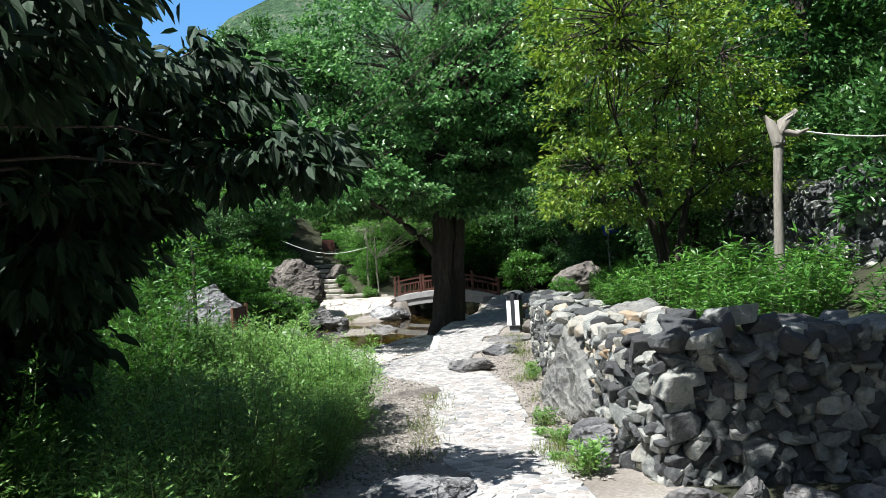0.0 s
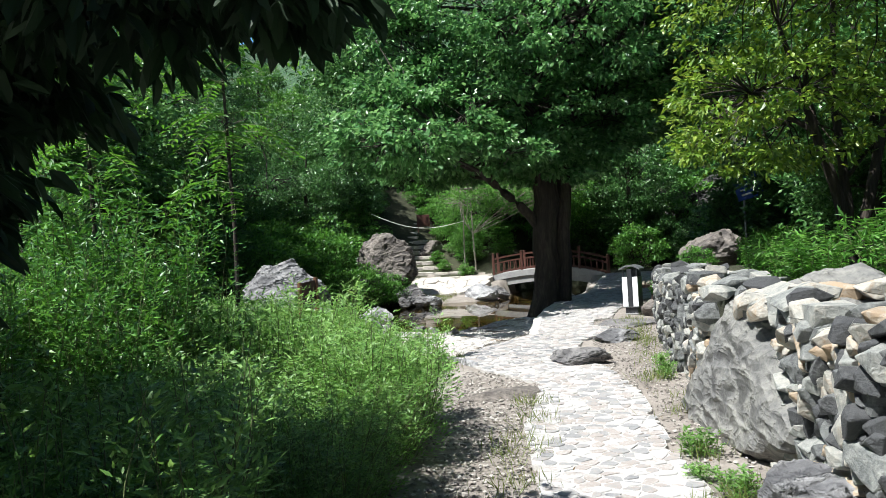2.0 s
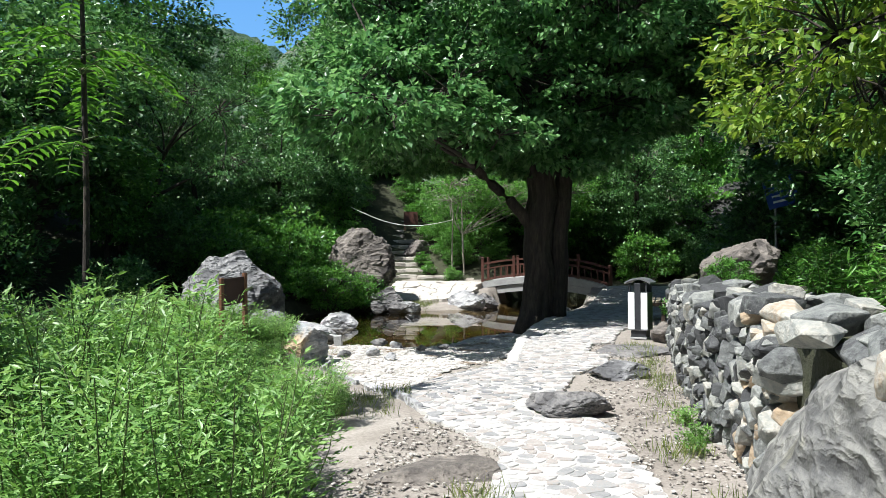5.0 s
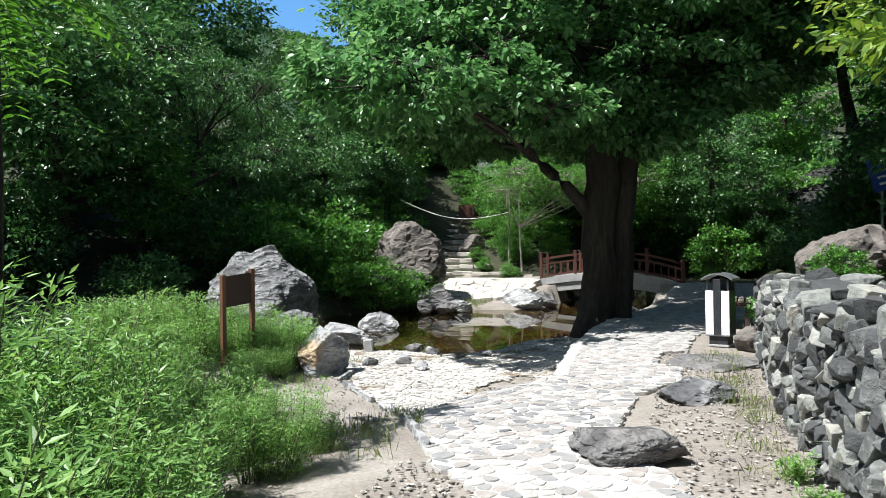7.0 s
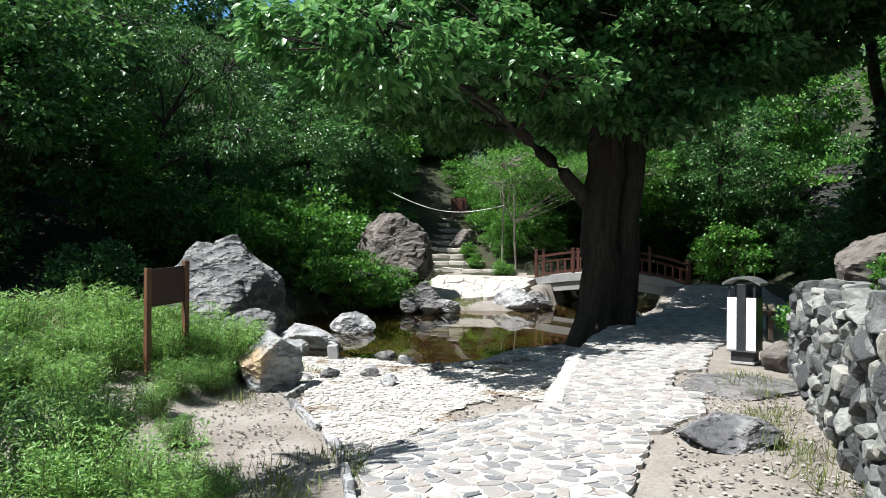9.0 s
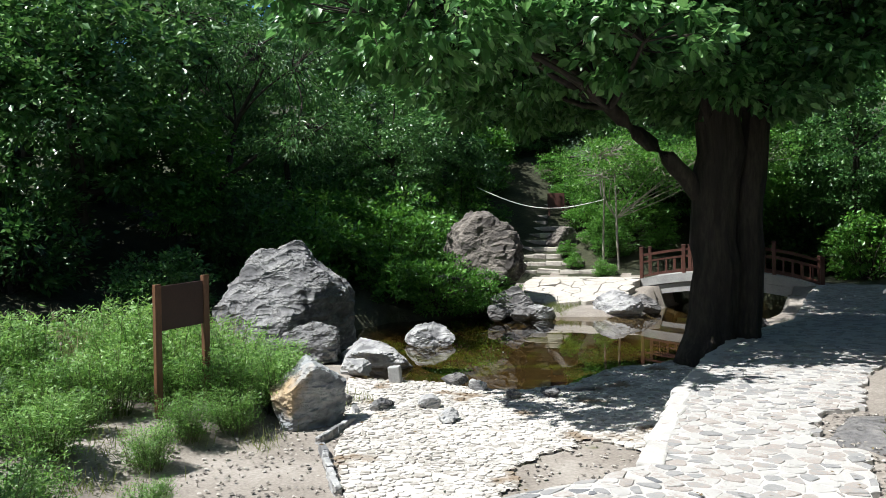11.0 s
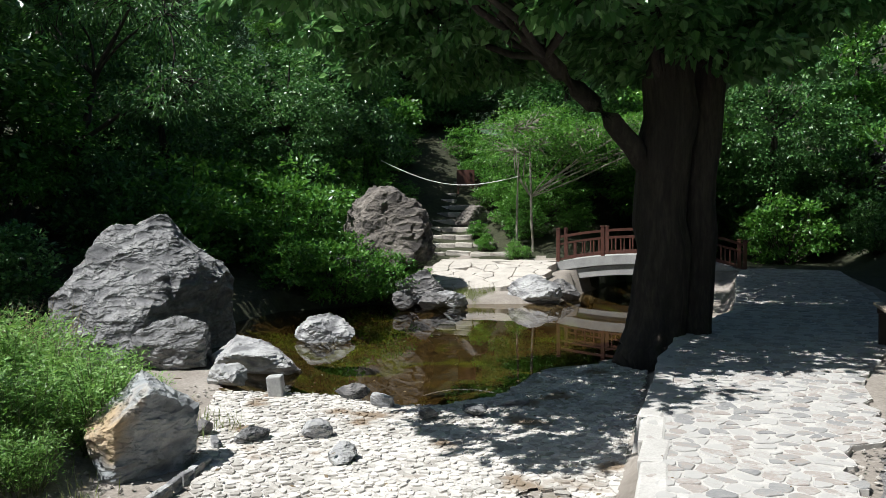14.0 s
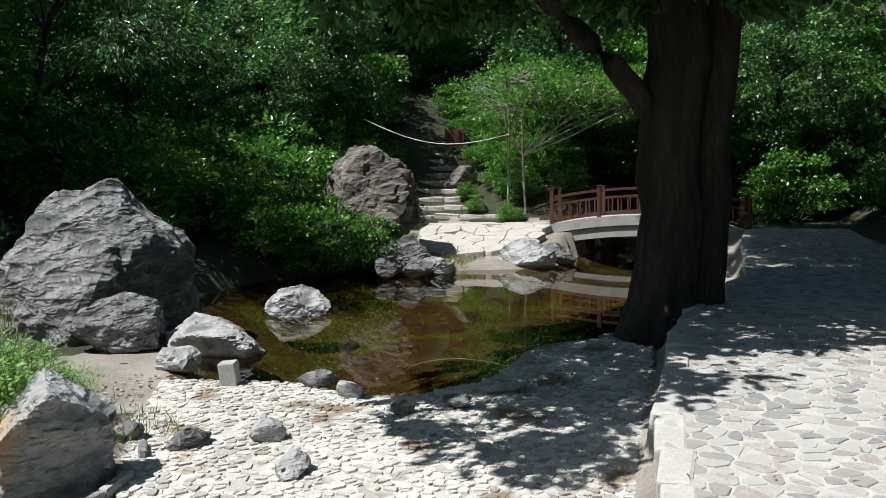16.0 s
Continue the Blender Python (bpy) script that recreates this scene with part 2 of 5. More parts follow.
GRASS = leafy("grass_blade", (0.07, 0.11, 0.02), (0.13, 0.18, 0.04), (0.24, 0.25, 0.09), 0.55, 0.3)
DRYGRASS = leafy("dry_stalk", (0.20, 0.17, 0.09), (0.32, 0.27, 0.16), (0.42, 0.38, 0.26), 0.7, 0.15)
LITTER = leafy("fallen_leaf", (0.08, 0.05, 0.025), (0.14, 0.10, 0.05), (0.22, 0.18, 0.08), 0.7, 0.1)

WATER, n_, l_, b_ = node_mat("pond_water")
fr_, gl_, tp_, mx_ = (n_.new("ShaderNode" + k) for k in ("Fresnel", "BsdfGlossy", "BsdfTransparent", "MixShader"))
fr_.inputs[0].default_value, gl_.inputs["Roughness"].default_value = 1.38, 0.015
tp_.inputs[0].default_value = (0.32, 0.255, 0.12, 1)
wv_, bw_ = n_.new("ShaderNodeTexNoise"), n_.new("ShaderNodeBump")
wv_.inputs["Scale"].default_value, wv_.inputs["Detail"].default_value = 3.0, 2
bw_.inputs["Strength"].default_value, bw_.inputs["Distance"].default_value = 0.12, 0.02
l_.new(wv_.outputs[0], bw_.inputs["Height"])
for s_ in (fr_, gl_):
    l_.new(bw_.outputs[0], s_.inputs["Normal"])
l_.new(fr_.outputs[0], mx_.inputs[0])
l_.new(tp_.outputs[0], mx_.inputs[1])
l_.new(gl_.outputs[0], mx_.inputs[2])
l_.new(mx_.outputs[0], n_["Material Output"].inputs[0])


BACKSKY, n_, l_, b_ = node_mat("clear_sky")
em_, tc_, sp_, mr_ = (n_.new("ShaderNode" + k) for k in ("Emission", "NewGeometry", "SeparateXYZ", "MapRange"))
mr_.inputs["From Max"].default_value = 420
rs_ = ramp(n_, [(0.0, (0.27, 0.40, 0.52)), (0.45, (0.12, 0.27, 0.47)), (1.0, (0.07, 0.19, 0.42))])
l_.new(tc_.outputs["Position"], sp_.inputs[0])
l_.new(sp_.outputs["Z"], mr_.inputs["Value"])
l_.new(mr_.outputs[0], rs_.inputs[0])
l_.new(rs_.outputs[0], em_.inputs[0])
l_.new(em_.outputs[0], n_["Material Output"].inputs[0])


# ---- building helpers ----
def part(name, data, material, parent=None, label="", at=None):
    """Link a bmesh, or a ready mesh, as one mesh object under a thing or a part."""
    if isinstance(data, bmesh.types.BMesh):
        me = bpy.data.meshes.new(name)
        data.to_mesh(me)
        data.free()
    else:
        me = data
    if material and not me.materials:
        me.materials.append(material)
    ob = new(name, me)
    if parent is not None:
        ob.parent = parent
    if at is not None:
        ob.matrix_basis = at
    if label:
        tagged(ob, label)
    return ob


def thing(name, label, category, at=None, group="", kind=""):
    ob = new(name)
    if at is not None:
        ob.matrix_basis = at
    return tagged(ob, label, category, group, kind)


def setting(name, data, material, label, category):
    return tagged(part(name, data, material), label, category, kind="structure")


def fast_mesh(name, verts, tris, smooth=False):
    """A mesh of triangles, or of quads, from arrays."""
    me = bpy.data.meshes.new(name)
    verts, tris = np.asarray(verts, dtype=np.float32), np.asarray(tris, dtype=np.int32)
    me.vertices.add(len(verts))
    me.vertices.foreach_set("co", verts.ravel())
    k = tris.shape[1]
    me.loops.add(tris.size)
    me.loops.foreach_set("vertex_index", tris.ravel())
    me.polygons.add(len(tris))
    me.polygons.foreach_set("loop_start", np.arange(0, tris.size, k, dtype=np.int32))
    me.polygons.foreach_set("use_smooth", np.full(len(tris), smooth))
    me.update(calc_edges=True)
    me.validate()
    return me


def unit(a):
    return a / np.maximum(np.linalg.norm(a, axis=1, keepdims=True), 1e-6)


def leaf_mesh(name, pos, way, up, length, width, full=True):
    """Leaves as folded blades: pos is the stalk's end, way runs to the tip."""
    pos, way = np.asarray(pos, float), unit(np.asarray(way, float))
    side = unit(np.cross(way, np.asarray(up, float) + 1e-4))
    nrm = np.cross(side, way)
    length, width = np.asarray(length)[:, None], np.asarray(width)[:, None]
    if full:
        rows = [pos, pos + way * length * .32 + side * width * .5 + nrm * width * .12, pos + way * length * .7 + side * width * .36 + nrm * width * .05,
                pos + way * length - nrm * length * .10, pos + way * length * .7 - side * width * .36 + nrm * width * .05,
                pos + way * length * .32 - side * width * .5 + nrm * width * .12]
        v = np.stack(rows, 1).reshape(-1, 3)
        t = np.array([[0, 1, 2], [0, 2, 3], [0, 3, 4], [0, 4, 5]])
        f = (np.arange(len(pos))[:, None, None] * 6 + t[None]).reshape(-1, 3)
    else:
        rows = [pos, pos + way * length * .42 + side * width * .5 + nrm * width * .1, pos + way * length, pos + way * length * .42 - side * width * .5 + nrm * width * .1]
        v = np.stack(rows, 1).reshape(-1, 3)
        t = np.array([[0, 1, 2], [0, 2, 3]])
        f = (np.arange(len(pos))[:, None, None] * 4 + t[None]).reshape(-1, 3)
    return fast_mesh(name, v, f)


class Tubes:
    """Collects bent, tapered tubes into one mesh."""
    def __init__(self):
        self.v, self.f = [], []

    def add(self, pts, radii, sides=6):
        pts = [Vector(p) for p in pts]
        base = len(self.v)
        for i, p in enumerate(pts):
            d = (pts[min(i + 1, len(pts) - 1)] - pts[max(i - 1, 0)]).normalized()
            a = d.orthogonal().normalized() if abs(d.z) < 0.9 else Vector((1, 0, 0)).cross(d).normalized()
            b = d.cross(a)
            for k in range(sides):
                w = 2 * math.pi * k / sides
                r = radii[i]
                if sides > 20:
                    r *= 1 + .045 * math.sin(w * 11 + 2.5 * noise.noise(Vector((p.z * .8, w, 1)))) + .10 * noise.noise(Vector((math.cos(w) * 3.5, math.sin(w) * 3.5, p.z * .5 + 3))) + .07 * noise.noise(Vector((math.cos(w) * 9, math.sin(w) * 9, p.z * 1.2)))
                self.v.append(p + (a * math.cos(w) + b * math.sin(w)) * r)
        for i in range(len(pts) - 1):
            for k in range(sides):
                q, s = base + i * sides, (k + 1) % sides
                self.f.append((q + k, q + s, q + sides + s, q + sides + k))

    def mesh(self, name, smooth=True):
        return fast_mesh(name, [tuple(p) for p in self.v], self.f, smooth)


def bend(a, b, sag, rnd, steps=6):
    """A crooked line from a to b."""
    a, b = Vector(a), Vector(b)
    off = Vector((rnd.uniform(-1, 1), rnd.uniform(-1, 1), rnd.uniform(-.4, 1))) * sag * (b - a).length
    return [a.lerp(b, i / steps) + off * math.sin(math.pi * i / steps) + Vector((rnd.gauss(0, 1), rnd.gauss(0, 1), rnd.gauss(0, 1))) * sag * .06 * (b - a).length * (0 < i < steps) for i in range(steps + 1)]


def box(bm, sx, sy, sz, at=None, bevel=0.0):
    r = bmesh.ops.create_cube(bm, size=1.0, matrix=(at or Matrix()) @ Matrix.Diagonal((sx, sy, sz, 1)))
    if bevel:
        edges = list({e for v in r["verts"] for e in v.link_edges})
        bmesh.ops.bevel(bm, geom=edges, offset=bevel, segments=2, affect='EDGES', profile=0.5)
    return bm


def box_bm(sx, sy, sz, at=None, bevel=0.004):
    return box(bmesh.new(), sx, sy, sz, at, bevel)


def ico_dirs(level):
    bm = bmesh.new()
    bmesh.ops.create_icosphere(bm, subdivisions=level, radius=1.0)
    v = np.array([x.co[:] for x in bm.verts])
    f = np.array([[q.index for q in p.verts] for p in bm.faces])
    bm.free()
    return v, f


ICO = {k: ico_dirs(k) for k in (2, 3, 5)}


def rock_mesh(name, half, seed, level=5, planes=14, rough=0.06, cuts=(), smooth=True):
    """A broken, angular rock: a body cut by many planes, with fine relief."""
    rnd = np.random.RandomState(seed)
    d, f = ICO[level]
    n = unit(rnd.normal(size=(planes, 3)))
    h = rnd.uniform(0.62, 0.98, planes)
    if len(cuts):
        cut = np.array(cuts, float)
        n, h = np.vstack([n, unit(cut[:, :3])]), np.concatenate([h, cut[:, 3]])
    dot = d @ n.T
    r = np.where(dot > 0.02, h[None] / np.maximum(dot, 0.02), 9.0).min(1)
    r = np.minimum(r, 1.25)
    p = d * r[:, None]
    if rough:
        q = np.array([noise.fractal(Vector(x) * 3.3 + Vector((seed, 0, 0)), 0.55, 2.3, 5) for x in p])
        # blocky joints: cells of a sheared pattern, sunk along their seams
        joint = []
        for x in p:
            w = Vector((x[0] * 1.5 + x[2] * 1.1 + seed, x[1] * 1.7 - x[2] * .5, x[2] * 1.6 - x[0] * .9)) + noise.noise_vector(Vector(x) * 2.6) * .22
            d1, d2 = noise.voronoi(w)[0][:2]
            e1, e2 = noise.voronoi(w * 2.7)[0][:2]
            joint.append(min(1.0, (d2 - d1) * 3.0) + .45 * min(1.0, (e2 - e1) * 2.6) + .5 * noise.cell(w))
        p = p * (1 + rough * .6 * q[:, None] + rough * .75 * (np.array(joint)[:, None] - .9))
    return fast_mesh(name, p * np.array(half), f, False)


# ---- the lie of the land ----
POND = [(-4.6, 18.55), (-3.5, 18.65), (-2.9, 18.4), (-2.45, 18.5), (-2.1, 19.2), (-1.95, 20.4), (-1.15, 21.4), (-0.75, 23.0), (-0.55, 25.5), (0.2, 28.5), (0.5, 33.5), (-1.6, 34.5),
        (-2.3, 30.5), (-2.6, 27.9), (-3.6, 27.5), (-5.2, 27.0), (-6.2, 26.6), (-7.6, 25.2), (-7.6, 23.5), (-7.0, 22.2), (-5.9, 20.6), (-5.2, 19.4)]


def sstep(a, b, x):
    t = np.clip((np.asarray(x, float) - a) / (b - a), 0, 1)
    return t * t * (3 - 2 * t)


def pond_depth(x, y):
    """Distance inside the pond's edge, negative outside."""
    x, y = np.atleast_1d(np.asarray(x, float)), np.atleast_1d(np.asarray(y, float))
    inside, best = np.zeros(x.shape, bool), np.full(x.shape, 1e9)
    for (ax, ay), (bx, by) in zip(POND, POND[1:] + POND[:1]):
        t = np.clip(((x - ax) * (bx - ax) + (y - ay) * (by - ay)) / ((bx - ax) ** 2 + (by - ay) ** 2), 0, 1)
        best = np.minimum(best, np.hypot(x - ax - t * (bx - ax), y - ay - t * (by - ay)))
        with np.errstate(divide='ignore', invalid='ignore'):
            inside ^= ((ay > y) != (by > y)) & (x < (bx - ax) * (y - ay) / (by - ay + 1e-12) + ax)
    return np.where(inside, best, -best)


def path_z(y):
    return np.interp(y, [-20, -1, 4, 7, 14, 19, 24, 30, 34], [.75, .56, .33, .20, .20, .25, .32, .52, .52])


def ledge_x(y):
    return np.interp(y, [0, 5, 8.5, 11, 14, 15, 19.7, 21.7, 23.5, 28.6, 32], [-.35, -.35, -.5, -1.0, -.5, -.55, -.5, -.2, .5, .95, 1.2])


def ground(x, y, carve=True):
    x, y = np.atleast_1d(np.asarray(x, float)), np.atleast_1d(np.asarray(y, float))
    base = path_z(y)
    d = ledge_x(y) - x
    width = np.interp(y, [0, 12, 14.2, 15.2, 25], [2.6, 2.6, 1.8, .12, .12])
    low = np.interp(y, [0, 6, 10, 13, 16, 27, 28.0, 30.5], [.1, -.1, -.1, -.05, -.06, -.06, .06, .5])
    s = np.clip(d / width, 0, 1)
    z = base + (low - base) * s * s * (3 - 2 * s)
    # the bank beyond the pond, with the wooded slope behind
    z = z + np.where(x < 0.5, np.minimum(4.6, 0.42 * np.maximum(0, y - 31.5)) * sstep(-1.0, -3.0, x), 0)
    z = z + np.minimum(9, 0.35 * np.maximum(0, y - 36)) * sstep(-2, 2, x)
    z = z + 0.9 * sstep(-6.5, -9.5, x) * sstep(21, 26, y) + np.minimum(3.0, 0.38 * np.maximum(0, -x - 10.5)) * sstep(8, 22, y)
    z = z + .20 * sstep(-3.95, -4.65, x) * sstep(17.6, 16.4, y) * sstep(12, 13.6, y)
    # the terrace behind the wall and the slope above it
    z = z + 0.95 * sstep(1.92, 2.15, x) * sstep(5.05, 5.35, y) * sstep(18.2, 16.6, y)
    z = z + np.minimum(9, 0.45 * np.maximum(0, x - 5.2 + 1.5 * sstep(14, 22, y))) * sstep(3, 8, y)
    z = np.minimum(z, 46 + 0.02 * np.abs(x))
    if carve:
        p = pond_depth(x, y)
        z = np.where(p > -.25, np.minimum(z, np.interp(p, [-.25, 0, .35, 1.5], [.04, -.13, -.30, -.62]) + np.where(p < 0, .0, 0)), z)
    return z


def gz(x, y):
    return float(ground(x, y)[0])


def grid_lines(lo, hi, step, far):
    a = list(np.arange(lo, hi + 1e-6, step))
    s, left, right = step, [], []
    p = lo
    while p > -far:
        s *= 1.25
        p -= s
        left.append(p)
    p, s = hi, step
    while p < far:
        s *= 1.25
        p += s
        right.append(p)
    return np.array(left[::-1] + a + right)


gx, gy = grid_lines(-9, 4.5, .14, 900), grid_lines(-3, 33, .14, 900)
X, Y = np.meshgrid(gx, gy)
Z = ground(X.ravel(), Y.ravel()).reshape(X.shape)
rough_z = np.array([noise.noise(Vector((a * 2.3, b * 2.3, 0))) * .6 + noise.noise(Vector((a * 7, b * 7, 3))) * .4 for a, b in zip(X.ravel(), Y.ravel())]).reshape(X.shape)
Z = Z + 0.022 * rough_z * (1 + 3 * sstep(-6, -10, X)) - 0.03
far_d = np.hypot(X, Y - 10)
Z = np.where(far_d > 90, np.minimum(Z, 30) * np.interp(far_d, [90, 300], [1, .2]), Z)
nx_, ny_ = len(gx), len(gy)
idx = np.arange(nx_ * ny_).reshape(ny_, nx_)
quads = np.stack([idx[:-1, :-1], idx[:-1, 1:], idx[1:, 1:], idx[1:, :-1]], -1).reshape(-1, 4)
gm = fast_mesh("ground", np.stack([X, Y, Z], -1).reshape(-1, 3), quads, True)
gm.materials.append(SOIL)
gm.materials.append(SHADE_EARTH)
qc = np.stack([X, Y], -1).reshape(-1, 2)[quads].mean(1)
# Woodland quads take the floor colour that holds the woods' shade.
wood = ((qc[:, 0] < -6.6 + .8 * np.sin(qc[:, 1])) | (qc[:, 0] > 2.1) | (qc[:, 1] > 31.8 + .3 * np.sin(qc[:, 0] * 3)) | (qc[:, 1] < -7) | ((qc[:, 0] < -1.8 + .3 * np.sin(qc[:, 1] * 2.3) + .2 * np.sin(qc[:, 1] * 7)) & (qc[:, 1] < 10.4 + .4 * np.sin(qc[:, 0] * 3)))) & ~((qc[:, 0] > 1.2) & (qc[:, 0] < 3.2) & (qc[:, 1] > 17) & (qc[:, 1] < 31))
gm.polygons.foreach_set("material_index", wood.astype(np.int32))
setting("ground", gm, None, "bare brown soil with stones and sparse weeds", "ground")

# the pond's bed, its water
wx, wy = np.meshgrid(np.arange(-8.5, 1.6, .2), np.arange(17.8, 35, .2))
wm = fast_mesh("water", np.array([(-9.5, 17.6, -.10), (1.4, 17.6, -.10), (1.4, 36, -.10), (-9.5, 36, -.10)]), np.array([[0, 1, 2, 3]]))
water = setting("water", wm, WATER, "still brown pond water mirroring trees and rocks", "water")
water.visible_shadow = False
bd = pond_depth(wx.ravel(), wy.ravel()).reshape(wx.shape)
bz = ground(wx.ravel(), wy.ravel()).reshape(wx.shape) + .006 + .03 * np.array([noise.noise(Vector((a * 1.4, b * 1.4, 9))) for a, b in zip(wx.ravel(), wy.ravel())]).reshape(wx.shape)
keep = []
bi = np.arange(wx.size).reshape(wx.shape)
for j in range(wx.shape[0] - 1):
    for i in range(wx.shape[1] - 1):
        if min(bd[j, i], bd[j + 1, i], bd[j, i + 1], bd[j + 1, i + 1]) > .05:
            keep.append((bi[j, i], bi[j, i + 1], bi[j + 1, i + 1], bi[j + 1, i]))
setting("pond_bed", fast_mesh("pond_bed", np.stack([wx, wy, bz], -1).reshape(-1, 3), np.array(keep), True), BED, "brown silt with green algae under water", "pond bed")


def mountain(name, spine, height, depth, seed, label):
    """A long wooded ridge with a broken crest."""
    pts, n, m = [], 90, 16
    for i in range(n):
        s = i / (n - 1) * (len(spine) - 1)
        k = min(int(s), len(spine) - 2)
        p = Vector(spine[k]).lerp(Vector(spine[k + 1]), s - k)
        for j in range(m):
            t = j / (m - 1)
            crest = p.z * (1 - t) ** 1.15
            w = noise.fractal(Vector((p.x * .02, p.y * .02 + t * 3, seed)), .8, 2.1, 6)
            pts.append((p.x + depth[0] * t + w * 6, p.y + depth[1] * t + w * 6, max(-2, crest + w * height * .14 * (1 - .7 * t))))
    ii = np.arange(n * m).reshape(n, m)
    q = np.stack([ii[:-1, :-1], ii[:-1, 1:], ii[1:, 1:], ii[1:, :-1]], -1).reshape(-1, 4)
    return setting(name, fast_mesh(name, np.array(pts), q, True), MOUNTAIN, label, "mountain")


mountain("mountain", [(-420, 330, 90), (-330, 420, 150), (-260, 520, 165), (-205, 560, 150), (-120, 600, 150)], 60, (60, -160), 2, "hazy blue-green wooded mountain far up the valley")
mountain("mountain", [(-118, 225, 34), (-96, 235, 66), (-78, 240, 84), (-55, 245, 96), (-10, 250, 100), (60, 230, 96), (140, 200, 90)], 40, (8, -90), 5, "steep rocky hillside with green scrub")
mountain("mountain", [(-260, -40, 80), (-230, 80, 86), (-180, 170, 62), (-160, 260, 40)], 50, (110, -20), 8, "wooded hillside on the far side of the stream")


bv = [(900 * math.sin(radians(w)), 900 * math.cos(radians(w)), z) for w in range(-70, 71, 5) for z in (-20, 620)]
bq = np.array([(2 * k, 2 * k + 1, 2 * k + 3, 2 * k + 2) for k in range(len(bv) // 2 - 1)])
backdrop = setting("backdrop", fast_mesh("backdrop", np.array(bv), bq, True), BACKSKY, "clear blue sky beyond the mountains", "sky")
backdrop.visible_shadow = False


# ---- paving ----
def clip_cell(poly, a, b):
    """The part of a convex polygon nearer to a than to b."""
    mx, my, dx, dy = (a[0] + b[0]) / 2, (a[1] + b[1]) / 2, b[0] - a[0], b[1] - a[1]
    out = []
    for p, q in zip(poly, poly[1:] + poly[:1]):
        sp, sq = (p[0] - mx) * dx + (p[1] - my) * dy, (q[0] - mx) * dx + (q[1] - my) * dy
        if sp <= 0:
            out.append(p)
        if (sp < 0 < sq) or (sq < 0 < sp):
            t = sp / (sp - sq)
            out.append((p[0] + t * (q[0] - p[0]), p[1] + t * (q[1] - p[1])))
    return out


def in_poly(x, y, poly):
    c = False
    for (ax, ay), (bx, by) in zip(poly, poly[1:] + poly[:1]):
        if (ay > y) != (by > y) and x < (bx - ax) * (y - ay) / (by - ay) + ax:
            c = not c
    return c


def nearest_on(p, poly):
    """The point of a polygon's outline nearest to p."""
    best = None
    for (ax, ay), (bx, by) in zip(poly, poly[1:] + poly[:1]):
        t = min(1, max(0, ((p[0] - ax) * (bx - ax) + (p[1] - ay) * (by - ay)) / ((bx - ax) ** 2 + (by - ay) ** 2)))
        q = (ax + t * (bx - ax), ay + t * (by - ay))
        d = math.hypot(q[0] - p[0], q[1] - p[1])
        if best is None or d < best[0]:
            best = (d, q)
    return best[1]


def cells(poly, sx, sy, seed, margin=0.05):
    """Irregular stones that fill a polygon, as corner lists."""
    rnd = random.Random(seed)
    x0, x1 = min(p[0] for p in poly), max(p[0] for p in poly)
    y0, y1 = min(p[1] for p in poly), max(p[1] for p in poly)
    nxx, nyy = int((x1 - x0) / sx) + 3, int((y1 - y0) / sy) + 3
    pts = {(i, j): (x0 + (i - 1 + .5 * (j % 2) + rnd.uniform(-.42, .42)) * sx, y0 + (j - 1 + rnd.uniform(-.40, .40)) * sy) for i in range(nxx) for j in range(nyy)}
    out = []
    for (i, j), c in pts.items():
        if not in_poly(c[0], c[1], poly):
            continue
        cell = [(c[0] - sx * 1.2, c[1] - sy * 1.2), (c[0] + sx * 1.2, c[1] - sy * 1.2), (c[0] + sx * 1.2, c[1] + sy * 1.2), (c[0] - sx * 1.2, c[1] + sy * 1.2)]
        for di in (-2, -1, 0, 1, 2):
            for dj in (-2, -1, 0, 1, 2):
                o = pts.get((i + di, j + dj))
                if o and (di or dj):
                    cell = clip_cell(cell, c, o)
        cell = [p if in_poly(p[0], p[1], poly) else nearest_on(p, poly) for p in cell]
        if len(cell) > 2 and abs(sum(p[0] * q[1] - q[0] * p[1] for p, q in zip(cell, cell[1:] + cell[:1]))) > .12 * sx * sy:
            out.append((c, cell))
    return out


def stone_slab(bm, c, cell, z_at, gap, rise, drop, rnd):
    """One flat stone: shrunk from its cell by the joint, corners worn round."""
    ring = []
    m = len(cell)
    for k in range(m):
        p, q, o = Vector(cell[k]), Vector(cell[(k + 1) % m]), Vector(cell[k - 1])
        e = min((q - p).length, (o - p).length)
        if e < gap * 1.2:
            continue
        cut = min(.25 * e, .03)
        for w in (p.lerp(o, cut / max((o - p).length, 1e-4)), p.lerp(q, cut / max((q - p).length, 1e-4))):
            v = Vector(c) - w
            ring.append(w + v.normalized() * min(gap / 2 + rnd.uniform(0, .006), v.length * .4))
    if len(ring) < 4:
        return
    tilt = (rnd.uniform(-.02, .02), rnd.uniform(-.03, .03))
    zz = [z_at(p.x, p.y) + rise + (p.x - c[0]) * tilt[0] + (p.y - c[1]) * tilt[1] for p in ring]
    lo = [bm.verts.new((p.x, p.y, z - rise - drop)) for p, z in zip(ring, zz)]
    mid = [bm.verts.new((p.x, p.y, z - .004)) for p, z in zip(ring, zz)]
    top = [bm.verts.new((p.x + (c[0] - p.x) * .05, p.y + (c[1] - p.y) * .05, z)) for p, z in zip(ring, zz)]
    for a, b in ((lo, mid), (mid, top)):
        for k in range(len(ring)):
            bm.faces.new((a[k], a[(k + 1) % len(ring)], b[(k + 1) % len(ring)], b[k]))
    bm.faces.new(top)


